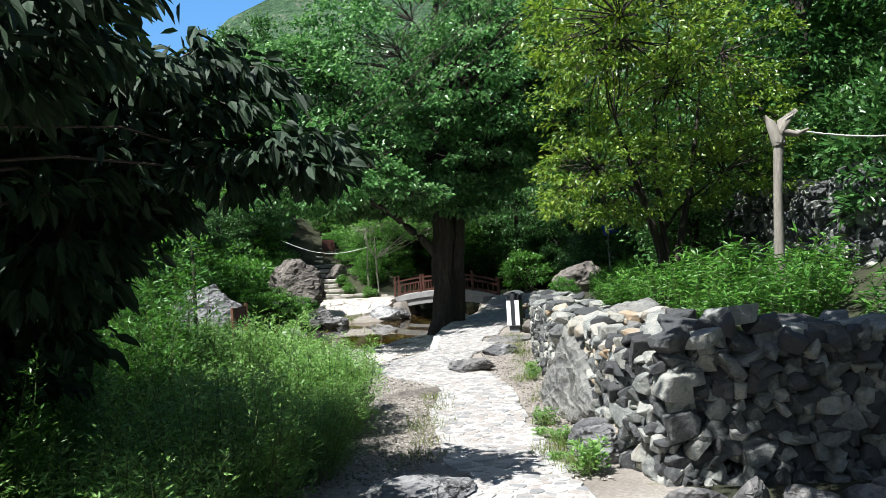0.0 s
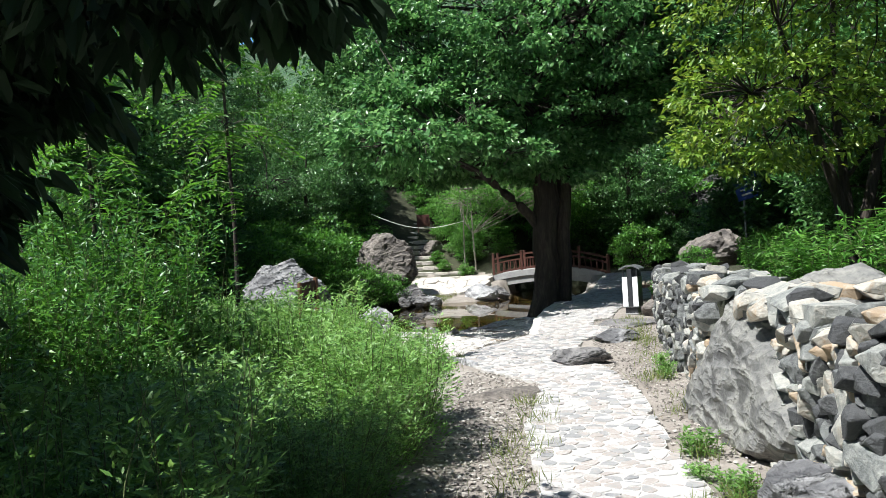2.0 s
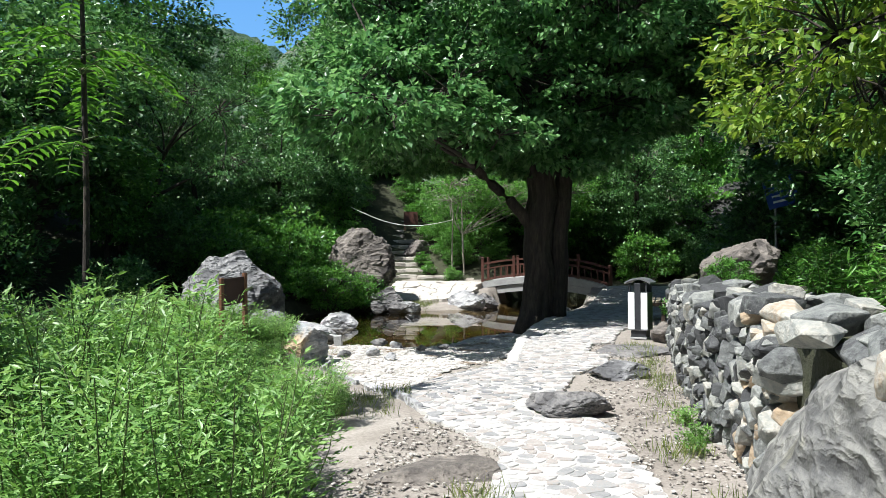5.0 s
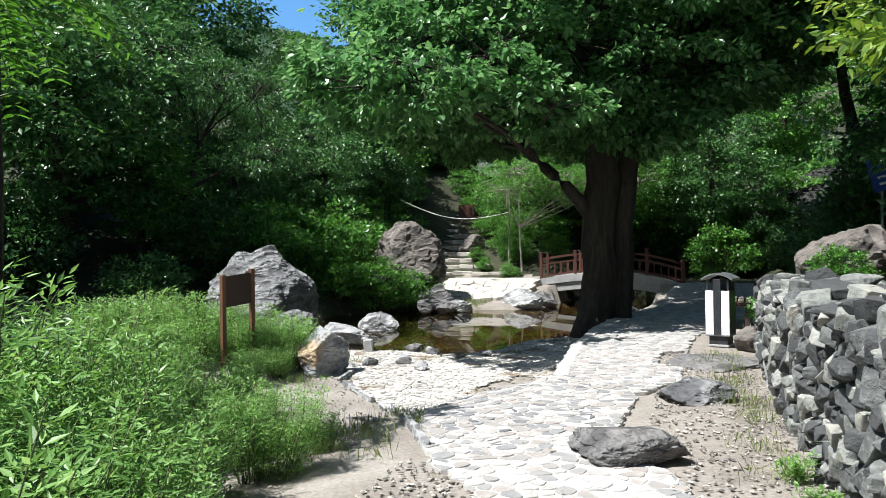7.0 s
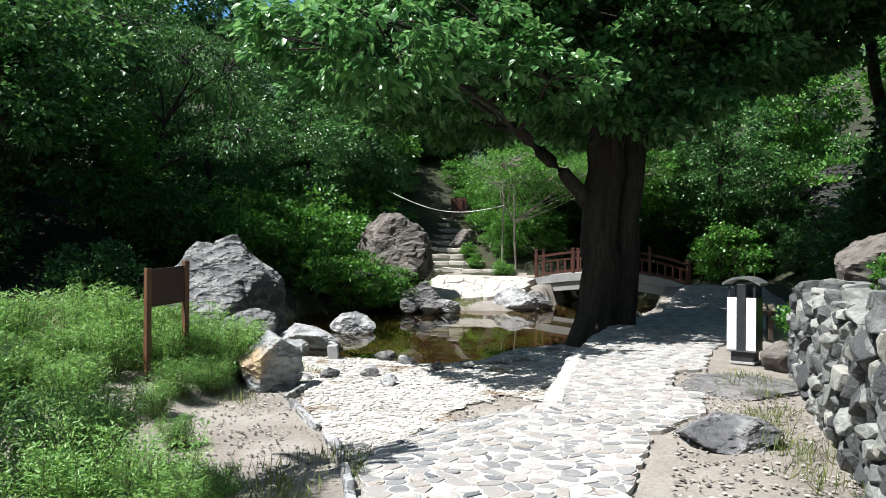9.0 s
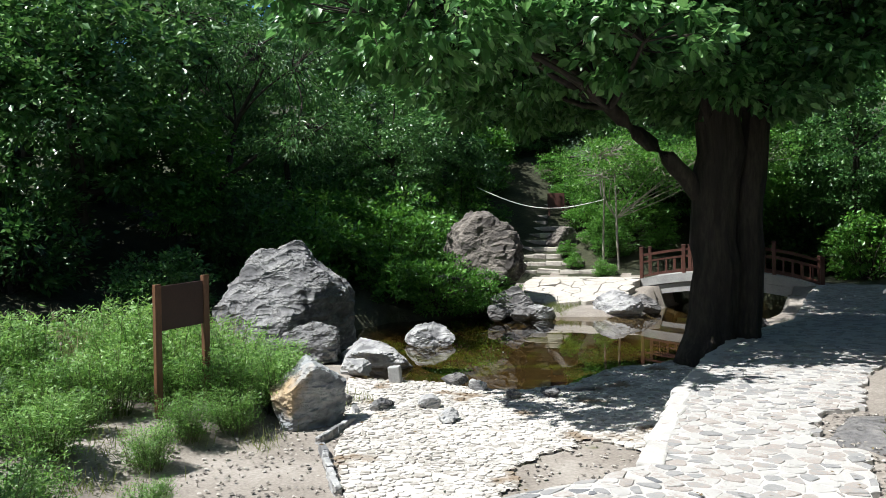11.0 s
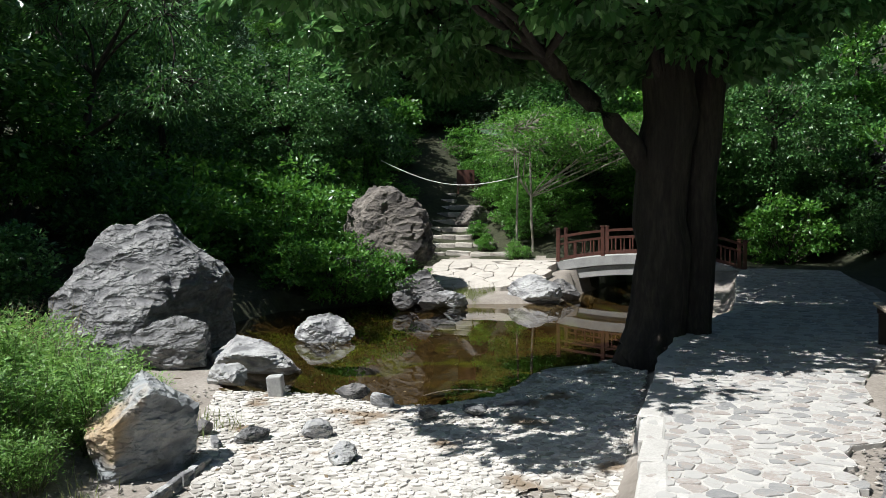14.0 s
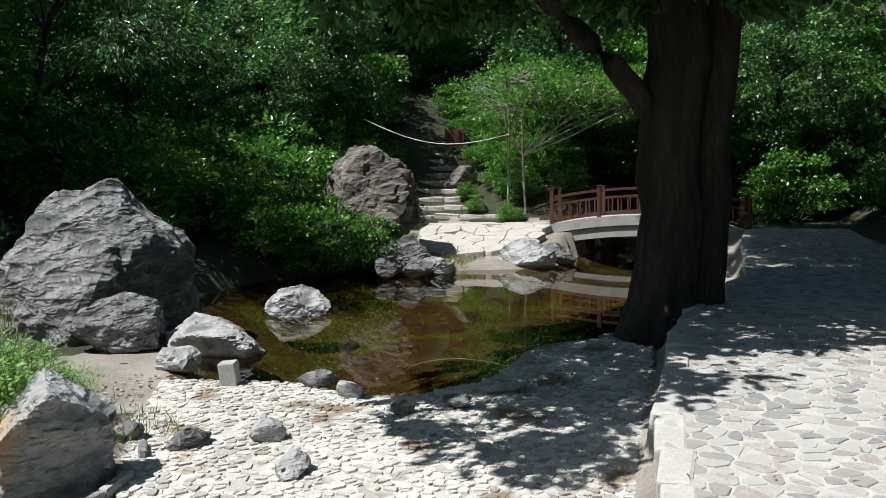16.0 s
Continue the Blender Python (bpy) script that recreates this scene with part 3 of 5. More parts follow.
PATH_EDGE = [(0.25, -6), (0.25, 4), (0.42, 5.3), (0.2, 5.8), (0.17, 6.4), (-0.1, 8.4), (-0.05, 9.3), (-0.1, 10.4), (-0.9, 11.4), (-1.35, 12.6), (-1.55, 13.4), (-1.30, 14.3), (-0.85, 14.5), (-0.5, 14.9),
             (-0.52, 15.3), (-0.56, 17.3), (-0.42, 19.7), (-0.12, 21.7), (0.58, 23.5), (1.0, 28.6), (1.3, 30.4), (3.2, 30.2), (2.9, 26), (2.4, 22), (1.3, 19.3), (1.12, 18.72), (0.95, 17.05),
             (0.60, 16.83), (0.58, 15.96), (0.84, 15.65), (0.80, 14.8), (0.41, 14.08), (0.27, 12.6), (0.75, 11.2), (1.0, 9.8), (1.1, 7.5), (1.24, 6.2), (1.31, 5.3), (1.4, 4), (1.4, -6)]
def pave_z(x, y):
    d = float(ledge_x(y) - x)
    return float(path_z(y)) if y > 14.6 or d < 0 else gz(x, y) + .006


flag_cells = cells(PATH_EDGE, .150, .092, 4)
bm = bmesh.new()
for c, cell in flag_cells:
    up = [bm.verts.new((p[0], p[1], pave_z(*p))) for p in cell]
    dn = [bm.verts.new((p[0], p[1], pave_z(*p) - .3)) for p in cell]
    bm.faces.new(up)
    for k in range(len(up)):
        bm.faces.new((dn[k], dn[(k + 1) % len(up)], up[(k + 1) % len(up)], up[k]))
pavement = setting("pavement", bm, MORTAR, "footpath of pale flat stones set in light mortar", "pavement")

# ---- the dry stone wall ----
WALL_LINE = [(6.2, 4.55), (4.0, 4.7), (1.95, 4.85), (1.72, 5.6), (1.66, 7.0), (1.55, 9.0), (1.50, 12.0), (1.60, 14.5), (1.78, 17.1)]


def along(line, s):
    for a, b in zip(line, line[1:]):
        a, b = Vector(a), Vector(b)
        if s <= (b - a).length:
            return a.lerp(b, s / (b - a).length), (b - a).normalized()
        s -= (b - a).length
    return b, (b - a).normalized()


def line_length(line):
    return sum((Vector(b) - Vector(a)).length for a, b in zip(line, line[1:]))


def hull_stone(seed):
    """A broken building stone, about one unit each way, in few faces."""
    rnd = random.Random(seed)
    bm = bmesh.new()
    for k in range(22):
        p = Vector((rnd.uniform(-.5, .5), rnd.uniform(-.5, .5), rnd.uniform(-.5, .5)))
        p = p / max(abs(p.x), abs(p.y), abs(p.z)) * .5 if rnd.random() < .9 else p
        bm.verts.new((p.x, p.y, p.z))
    r = bmesh.ops.convex_hull(bm, input=bm.verts)
    bmesh.ops.delete(bm, geom=[e for e in r["geom_interior"] if isinstance(e, bmesh.types.BMVert)], context='VERTS')
    bmesh.ops.bevel(bm, geom=list(bm.edges), offset=.025, segments=1, affect='EDGES')
    bmesh.ops.triangulate(bm, faces=list(bm.faces))
    me = bpy.data.meshes.new("stone")
    bm.to_mesh(me)
    bm.free()
    me.materials.append(WALLSTONE)
    return me


STONES = [hull_stone(40 + k) for k in range(14)]


def wall_core(line, base_at, top_at, inset, thick):
    bm = bmesh.new()
    L, n = line_length(line), 60
    rows = []
    for i in range(n + 1):
        p, d = along(line, L * i / n)
        out = Vector((d.y, -d.x))                      # away from the path
        a, b = p + out * inset, p + out * (inset + thick)
        z0, z1 = base_at(p.x, p.y) - .25, top_at(L * i / n) - .08
        rows.append([bm.verts.new((a.x, a.y, z0)), bm.verts.new((a.x, a.y, z1)), bm.verts.new((b.x, b.y, z1)), bm.verts.new((b.x, b.y, z0))])
    for r, s in zip(rows, rows[1:]):
        for k in range(4):
            bm.faces.new((r[k], r[(k + 1) % 4], s[(k + 1) % 4], s[k]))
    bm.faces.new(rows[0][::-1])
    bm.faces.new(rows[-1])
    return bm


def dry_wall(name, line, base_at, top_at, label, seed, size=1.0, singles=300, skip=()):
    rnd = random.Random(seed)
    # Core in the shade-dark earth colour, so gaps between stones look shaded.
    wall = setting(name, wall_core(line, base_at, top_at, .20, .35), SHADE_EARTH, label, "wall")
    L, places = line_length(line), []
    z = -.22
    while z < 1.9:
        h = rnd.uniform(.075, .16) * size
        s = rnd.uniform(-.2, 0)
        while s < L:
            w = rnd.choice((rnd.uniform(.06, .13), rnd.uniform(.09, .17), rnd.uniform(.15, .30))) * size
            p, d = along(line, min(max(s + w / 2, 0), L))
            zc = base_at(p.x, p.y) + z + h / 2
            top = top_at(min(max(s + w / 2, 0), L))
            s += w
            if zc + h * .3 > top or any(abs(p.x - q[0]) < q[2] and abs(p.y - q[1]) < q[3] and zc < q[4] for q in skip):
                continue
            out = Vector((d.y, -d.x))
            q = p + out * (.14 + rnd.uniform(-.05, .05))
            k = rnd.uniform(1.0, 1.35)
            m = Matrix.Translation((q.x, q.y, zc + rnd.uniform(-.03, .03))) @ Matrix.Rotation(math.atan2(d.y, d.x), 4, 'Z') @ pose(0, 0, 0, rnd.uniform(-18, 18), rnd.choice((rnd.uniform(-25, 25), rnd.uniform(-80, 80))), rnd.uniform(-18, 18)) @ Matrix.Diagonal((w * k, .30 * size * rnd.uniform(.8, 1.2), h * rnd.uniform(1.1, 2.1), 1))
            places.append((m, rnd.randrange(len(STONES)), rnd.randrange(4)))
        z += h * .95
    for back in (False, True):                          # loose coping stones, then those lying behind them
        s = 0.0
        while s < L:
            w = rnd.uniform(.16, .5) * size
            p, d = along(line, min(s + w / 2, L))
            out = Vector((d.y, -d.x))
            q = p + out * (rnd.uniform(.45, .9) if back else rnd.uniform(.12, .4))
            m = Matrix.Translation((q.x, q.y, top_at(min(s + w / 2, L)) + rnd.uniform(-.04, .05))) @ Matrix.Rotation(math.atan2(d.y, d.x), 4, 'Z') @ pose(0, 0, 0, rnd.uniform(-10, 10), rnd.uniform(-14, 14), rnd.uniform(-25, 25)) @ Matrix.Diagonal((w * 1.2, rnd.uniform(.25, .42) * size, rnd.uniform(.09, .2) * size, 1))
            places.append((m, rnd.randrange(len(STONES)), 0))
            s += w * (rnd.uniform(.9, 1.8) if back else rnd.uniform(.55, .95))
    near = sorted(range(len(places)), key=lambda k: abs(places[k][0].translation.y - 8.0))
    rest_v, rest_f = [], []
    for c, k in enumerate(near):
        m, me, flip = places[k]
        m = m @ pose(0, 0, 0, 90 * 0, 0, 180 * (flip % 2))
        if c < singles:
            ob = new("stone", STONES[me])
            ob.parent = wall
            ob.matrix_basis = m
        else:
            base = len(rest_v)
            rest_v += [tuple(m @ v.co) for v in STONES[me].vertices]
            rest_f += [tuple(base + i for i in p.vertices) for p in STONES[me].polygons]
    if rest_v:
        tagged(part("stone_courses", fast_mesh("stone_courses", rest_v, rest_f), WALLSTONE, wall), kind="stuff")
    return wall


# ---- the arched bridge ----
def deck_z(x):
    u = (x + 0.85) / 2.2
    return 0.82 - 0.24 * u * u - 0.022 * (x + 0.85) - 0.12 * max(0, (x + .3) / 1.65) ** 2


BR_Y0, BR_Y1, BR_X0, BR_X1 = 30.5, 32.1, -3.05, 1.35


def arch_band(y0, y1, z_hi, z_lo, x0=BR_X0, x1=BR_X1, n=24):
    bm = bmesh.new()
    rows = []
    for i in range(n + 1):
        x = x0 + (x1 - x0) * i / n
        rows.append([bm.verts.new((x, y0, deck_z(x) + z_lo)), bm.verts.new((x, y0, deck_z(x) + z_hi)), bm.verts.new((x, y1, deck_z(x) + z_hi)), bm.verts.new((x, y1, deck_z(x) + z_lo))])
    for r, s in zip(rows, rows[1:]):
        for k in range(4):
            bm.faces.new((r[k], r[(k + 1) % 4], s[(k + 1) % 4], s[k]))
    bm.faces.new(rows[0][::-1])
    bm.faces.new(rows[-1])
    bmesh.ops.recalc_face_normals(bm, faces=list(bm.faces))
    return bm


bridge = thing("footbridge", "small arched concrete footbridge with red-brown wooden railings", "bridge")
part("deck", arch_band(BR_Y0 + .04, BR_Y1 - .04, 0, -.22), CONCRETE, bridge)
for y_ in (BR_Y0, BR_Y1 - .06):
    part("upper_edge_beam", arch_band(y_ - .03, y_ + .09, .02, -.20), CONCRETE, bridge)
    part("lower_edge_beam", arch_band(y_ + .02, y_ + .09, -.23, -.46), CONCRETE, bridge)
for y_ in (BR_Y0 + .05, BR_Y1 - .05):
    xs = [BR_X0 + .05 + i * (BR_X1 - BR_X0 - .1) / 4 for i in range(5)]
    for k, x in enumerate(xs):
        hgt = .72 + (.10 if k in (0, 2, 3) else .0)
        post = part("post", box_bm(.09, .09, hgt, pose(x, y_, deck_z(x) + hgt / 2), .008), REDWOOD, bridge)
        part("cap", box_bm(.11, .11, .035, pose(x, y_, deck_z(x) + hgt + .018), .01), REDWOOD, post)
    for z_, h_ in ((.66, .06), (.47, .045), (.10, .05)):
        part("rail", arch_band(y_ - .025, y_ + .025, z_, z_ - h_, xs[0], xs[-1], 18), REDWOOD, bridge)
    for a_, b_2 in zip(xs, xs[1:]):
        for j in range(1, 5):
            x = a_ + (b_2 - a_) * j / 5
            part("baluster", box_bm(.035, .035, .38, pose(x, y_, deck_z(x) + .27), .004), REDWOOD, bridge)
for x, hw in ((BR_X0 - .1, .3), (BR_X1 - .15, .3)):
    part("abutment", box_bm(.6, 1.7, .9, pose(x, 31.3, -.02), .03), DARKROCK, bridge)

# ---- steps and landing beyond the bridge ----
landing = [(-5.6, 28.3), (-4.6, 28.0), (-3.05, 28.6), (-3.0, 31.8), (-6.3, 31.8), (-6.1, 30)]
bm = bmesh.new()
for c, cell in cells(landing, .5, .34, 8):
    stone_slab(bm, c, cell, lambda x, y: min(.62, .10 + .21 * (y - 28.0)), .02, .03, .35, random.Random(int(c[0] * 100)))
setting("landing", bm, STEP, "sunlit landing of large pale flat stones", "paving")
steps = thing("steps", "rough stone steps climbing into the trees", "steps", kind="structure")
rs = random.Random(5)
def step_at(k):
    y = 31.7 + .5 * k
    return float(np.interp(y, [31.7, 32.2, 33.2, 36, 39.5], [-4.9, -5.8, -6.7, -8.1, -9.0])), y, .62 + .225 * k, float(np.interp(k, [0, 1, 2, 3, 16], [3.0, 1.9, 1.6, 1.25, 1.1]))


for k in range(16):
    cx, y, z, w = step_at(k)
    x = cx - w / 2
    while x < cx + w / 2:
        sw = rs.uniform(.35, .7)
        m = pose(x + sw / 2, y + .2, z - .08 + rs.uniform(-.02, .02), rs.uniform(-2, 2), rs.uniform(-3, 3), rs.uniform(-5, 5))
        bm = box_bm(sw * 1.02, .60, .16, None, .03)
        for v in bm.verts:
            v.co += Vector((noise.noise(v.co * 4 + Vector((k, x, 0))), noise.noise(v.co * 4 + Vector((x, k, 5))), 0)) * .045
        part("step", bm, STEP, steps, at=m)
        x += sw
bm = bmesh.new()
for k in range(16):
    cx, y, z, w = step_at(k)
    box(bm, w, .5, .6, pose(cx, y + .3, z - .44))
part("foundation", bm, DARKROCK, steps)


# ---- rocks ----
def rock(name, label, x, y, z, half, seed, material, turn=0, level=5, planes=14, rough=.07, cuts=(), group=""):
    ob = part(name, rock_mesh(name, half, seed, level, planes, rough, cuts), material, at=pose(x, y, z, 0, 0, turn))
    return tagged(ob, label, "rock", group)


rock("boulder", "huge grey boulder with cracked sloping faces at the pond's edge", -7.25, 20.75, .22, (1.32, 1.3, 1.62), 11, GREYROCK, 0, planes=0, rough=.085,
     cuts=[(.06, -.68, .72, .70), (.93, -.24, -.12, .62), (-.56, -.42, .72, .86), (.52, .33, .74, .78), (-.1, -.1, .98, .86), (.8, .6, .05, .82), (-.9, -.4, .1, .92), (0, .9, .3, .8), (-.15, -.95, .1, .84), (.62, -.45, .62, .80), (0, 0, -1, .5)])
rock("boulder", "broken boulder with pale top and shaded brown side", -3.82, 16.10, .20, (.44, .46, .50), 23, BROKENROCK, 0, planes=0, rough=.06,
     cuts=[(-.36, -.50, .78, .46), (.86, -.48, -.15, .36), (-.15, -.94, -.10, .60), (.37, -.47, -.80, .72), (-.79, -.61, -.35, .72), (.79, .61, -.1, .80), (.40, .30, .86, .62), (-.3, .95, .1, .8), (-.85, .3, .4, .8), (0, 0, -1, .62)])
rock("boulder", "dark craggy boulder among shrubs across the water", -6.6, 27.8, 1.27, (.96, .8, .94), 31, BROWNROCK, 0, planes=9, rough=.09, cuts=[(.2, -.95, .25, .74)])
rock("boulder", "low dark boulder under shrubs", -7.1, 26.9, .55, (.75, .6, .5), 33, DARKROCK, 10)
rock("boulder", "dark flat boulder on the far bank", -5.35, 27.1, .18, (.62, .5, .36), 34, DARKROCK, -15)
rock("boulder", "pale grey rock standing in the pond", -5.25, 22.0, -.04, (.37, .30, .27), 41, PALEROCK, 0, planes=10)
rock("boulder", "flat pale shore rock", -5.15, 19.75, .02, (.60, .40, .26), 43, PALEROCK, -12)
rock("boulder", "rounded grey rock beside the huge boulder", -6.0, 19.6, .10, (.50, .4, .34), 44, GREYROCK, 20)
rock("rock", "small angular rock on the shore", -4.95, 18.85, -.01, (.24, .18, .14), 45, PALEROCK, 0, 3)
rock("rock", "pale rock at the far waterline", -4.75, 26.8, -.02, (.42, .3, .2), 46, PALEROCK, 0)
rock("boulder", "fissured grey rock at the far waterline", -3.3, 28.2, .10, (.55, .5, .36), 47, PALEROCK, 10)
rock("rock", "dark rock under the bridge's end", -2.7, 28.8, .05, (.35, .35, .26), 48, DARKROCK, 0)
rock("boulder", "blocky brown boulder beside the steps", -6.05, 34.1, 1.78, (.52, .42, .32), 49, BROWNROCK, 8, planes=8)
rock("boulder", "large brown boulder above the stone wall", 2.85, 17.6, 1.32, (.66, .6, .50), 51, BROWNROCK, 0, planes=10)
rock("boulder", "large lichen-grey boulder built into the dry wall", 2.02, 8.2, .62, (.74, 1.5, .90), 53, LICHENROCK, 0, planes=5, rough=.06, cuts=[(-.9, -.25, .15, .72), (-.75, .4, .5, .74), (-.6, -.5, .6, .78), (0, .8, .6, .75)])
rock("rock", "pale block at the foot of the wall", 1.55, 5.95, .34, (.22, .30, .20), 54, GREYROCK, 5, planes=8)
rock("rock", "dark layered rock lying on the path", .38, 11.85, .25, (.44, .26, .13), 55, DARKROCK, 12, planes=10)
rock("rock", "flat worn rock beside the path", -.42, 9.85, .15, (.46, .36, .13), 56, BROWNROCK, 8)
rock("rock", "flat worn rock at the path's edge", -.02, 4.85, .30, (.42, .36, .12), 57, GREYROCK, 8)
rock("rock", "grey outcrop in the trodden soil", .86, 14.1, .19, (.36, .40, .13), 58, GREYROCK, 25)
rock("rock", "smooth dark slab level with the ground", 1.15, 16.2, .145, (.72, .62, .10), 59, DARKROCK, 10, planes=8, rough=.03)
rock("rock", "rounded stone beside the litter bin", 1.72, 17.35, .36, (.24, .2, .15), 60, BROWNROCK, 0, 3)
rock("boulder", "long grey outcrop among dry grass", -8.3, 17.9, gz(-8.3, 17.9) + .12, (1.0, .5, .42), 61, GREYROCK, 15, planes=9)
tagged(part("block", box_bm(.15, .12, .28, pose(0, 0, 0, 4, -5, 12), .014), CONCRETE, at=pose(-4.06, 18.38, -.01)), "upright squared stone block at the water's edge", "stone block")
rr = random.Random(12)
for k in range(9):
    rock("rock", "small loose stone on the gravel shore", *((-3.05, 17.15), (-3.45, 16.95), (-2.62, 16.65), (-2.35, 17.9), (-2.0, 18.1), (-3.95, 17.0), (-2.9, 18.25), (-3.3, 18.45), (-1.75, 18.6))[k], -.02,
         (rr.uniform(.08, .15), rr.uniform(.07, .12), rr.uniform(.05, .09)), 70 + k, rr.choice((PALEROCK, GREYROCK, DARKROCK)), rr.uniform(0, 90), 3, group="loose shore stones")
for k in range(14):
    a = (-7.9 + rr.uniform(-1.2, 1.2), 18.2 + rr.uniform(-2.5, 2.0)) if k < 8 else (-3.2 + rr.uniform(-1.3, 1.2), 8.3 + rr.uniform(-2.5, 3))
    rock("rock", "grey rock half hidden by weeds", a[0], a[1], gz(*a) + .1, (rr.uniform(.2, .5), rr.uniform(.2, .4), rr.uniform(.15, .32)), 90 + k, GREYROCK, rr.uniform(0, 90), 3, group="rocks among weeds")
for k in range(4, 12):
    a = (-7.7 + k * .55 + rr.uniform(-.2, .2), 25.4 + .16 * k + rr.uniform(-.2, .2)) if k < 6 else (-.75 + rr.uniform(-.35, .3) + .05 * k, 21.6 + .8 * (k - 6))
    rock("rock", "dark wet rock on the bank", a[0], a[1], rr.uniform(-.05, .08), (rr.uniform(.2, .4), rr.uniform(.18, .35), rr.uniform(.14, .26)), 110 + k, DARKROCK, rr.uniform(0, 90), 3, group="bank rocks")
# Near-black colour stands in for the shade under the overhang.
rock("cliff", "overhanging rock face at the slope's foot, coloured near black for shade", 7.6, 35.4, 2.3, (3.4, 2.6, 2.4), 131, SHADEROCK, 0, planes=6, rough=.12, cuts=[(-.5, -.5, -.7, .38), (-.2, -.4, .9, .60)])

# ---- litter bin, notice board, bench, other signs ----
bin_ = thing("litter_bin", "dark metal litter bin with two white panels and curved lid", "litter bin", pose(1.40, 17.72, .22, 0, 0, -22) @ Matrix.Diagonal((.84, .84, .88, 1)))
part("foot_plate", box_bm(.33, .30, .035, pose(0, 0, .018), .006), CONCRETE, bin_)
part("plinth", box_bm(.30, .27, .135, pose(0, 0, .10), .006), DARKMETAL, bin_)
part("bottom_plate", box_bm(.385, .36, .022, pose(0, 0, .178), .004), GREYMETAL, bin_)
part("body", box_bm(.35, .32, .68, pose(0, 0, .53), .008), DARKMETAL, bin_)
for s in (-1, 1):
    part("panel", box_bm(.130, .022, .68, pose(s * .127, -.167, .53), .004), WHITEPAINT, bin_, "white painted panel")
    part("side_panel", box_bm(.02, .31, .68, pose(s * .182, 0, .53), .004), DARKMETAL, bin_)
    for q in (-1, 1):
        part("upright", box_bm(.03, .03, .18, pose(s * .165, q * .145, .955), .003), DARKMETAL, bin_)
part("rear_baffle", box_bm(.32, .015, .18, pose(0, .13, .955), .003), DARKMETAL, bin_)
part("centre_strip", box_bm(.118, .034, .86, pose(0, -.172, .615), .005), DARKMETAL, bin_)
bm = bmesh.new()
vs = []
for i in range(13):
    a = -1 + 2 * i / 12
    for yy in (-.27, .27):
        for t in (0, -.03):
            vs.append(bm.verts.new((a * .25, yy * .78, 1.06 + .085 * (1 - a * a) + t)))
for i in range(12):
    p, q = vs[i * 4:i * 4 + 4], vs[i * 4 + 4:i * 4 + 8]
    for a, b in ((0, 2), (2, 3), (3, 1), (1, 0)):
        bm.faces.new((p[a], p[b], q[b], q[a]))
bm.faces.new((vs[0], vs[1], vs[3], vs[2]))
bm.faces.new((vs[-4], vs[-2], vs[-1], vs[-3]))
bmesh.ops.recalc_face_normals(bm, faces=list(bm.faces))
part("lid", bm, GREYMETAL, bin_, "curved grey metal lid")

SX0, SY0, SX1, SY1 = -4.78, 15.19, -4.62, 15.63
ang = math.degrees(math.atan2(SY1 - SY0, SX1 - SX0))
board = thing("notice_board", "dark brown wooden notice board on two posts, panel colour deepened for shade", "sign")
for x, y, top in ((SX0, SY0, 1.31), (SX1, SY1, 1.38)):
    b0 = gz(x, y) - .05
    part("post", box_bm(.06, .06, top - b0, pose(x, y, (top + b0) / 2, 0, 0, ang), .006), POSTBROWN, board)
part("panel", box_bm(math.hypot(SX1 - SX0, SY1 - SY0) - .02, .03, .40, pose((SX0 + SX1) / 2, (SY0 + SY1) / 2, 1.11, 0, -5, ang), .004), SHADEDSIGN, board)

tagged(part("footing", box_bm(.20, .20, .10, pose(0, 0, 0, 3, 0, 20), .015), CONCRETE, at=pose(SX1, SY1, gz(SX1, SY1) - .01)), "small concrete footing under a post", "footing")

bench = thing("bench", "weathered wooden slatted bench in the shade", "bench", pose(1.86, 20.3, .26, 0, 0, 84))
for k in range(4):
    part("slat", box_bm(1.3, .09, .035, pose(0, -.17 + .115 * k, .44), .006), PALEWOOD, bench)
for s in (-.5, .5):
    part("rail", box_bm(.06, .40, .07, pose(s, 0, .385), .008), DARKWOOD, bench)
    for q in (-.15, .15):
        part("leg", box_bm(.07, .07, .35, pose(s, q, .175), .01), DARKWOOD, bench)

blue = thing("sign", "blue metal sign with white lines on a pole", "sign", pose(4.5, 22, gz(4.5, 22), 0, 0, -8))
zb = 2.65 - gz(4.5, 22)
tb = Tubes()
tb.add([(0, .03, -.1), (0, .03, zb + .6)], [.03, .03], 10)
part("pole", tb.mesh("pole"), GREYMETAL, blue)
panel_ = part("panel", box_bm(.62, .02, .62, pose(.1, 0, zb + .25, 0, -14, 0), .004), BLUESIGN, blue, "blue painted panel")
for k in range(4):
    part("text_bar", box_bm(.4, .004, .045, pose(.1, -.013, zb + .25, 0, -14, 0) @ pose(0, 0, .18 - .12 * k), 0), WHITEPAINT, panel_)

dead = thing("dead_trunk", "bleached dead tree trunk with a broken forked top", "tree trunk", pose(4.15, 8.2, gz(4.15, 8.2) - .1))
tb = Tubes()
tb.add([(0, 0, 0), (.02, 0, .8), (.06, .02, 1.6), (.10, 0, 2.2)], [.07, .06, .05, .06], 10)
tb.add([(.10, 0, 2.15), (.16, 0, 2.4), (.34, .05, 2.55)], [.085, .07, .03], 8)
tb.add([(.10, 0, 2.15), (.02, 0, 2.4), (-.05, 0, 2.5)], [.08, .06, .02], 8)
tb.add([(.14, 0, 2.3), (.30, -.05, 2.25), (.42, -.1, 2.3)], [.05, .035, .012], 6)
part("trunk", tb.mesh("trunk"), PALEBARK, dead)
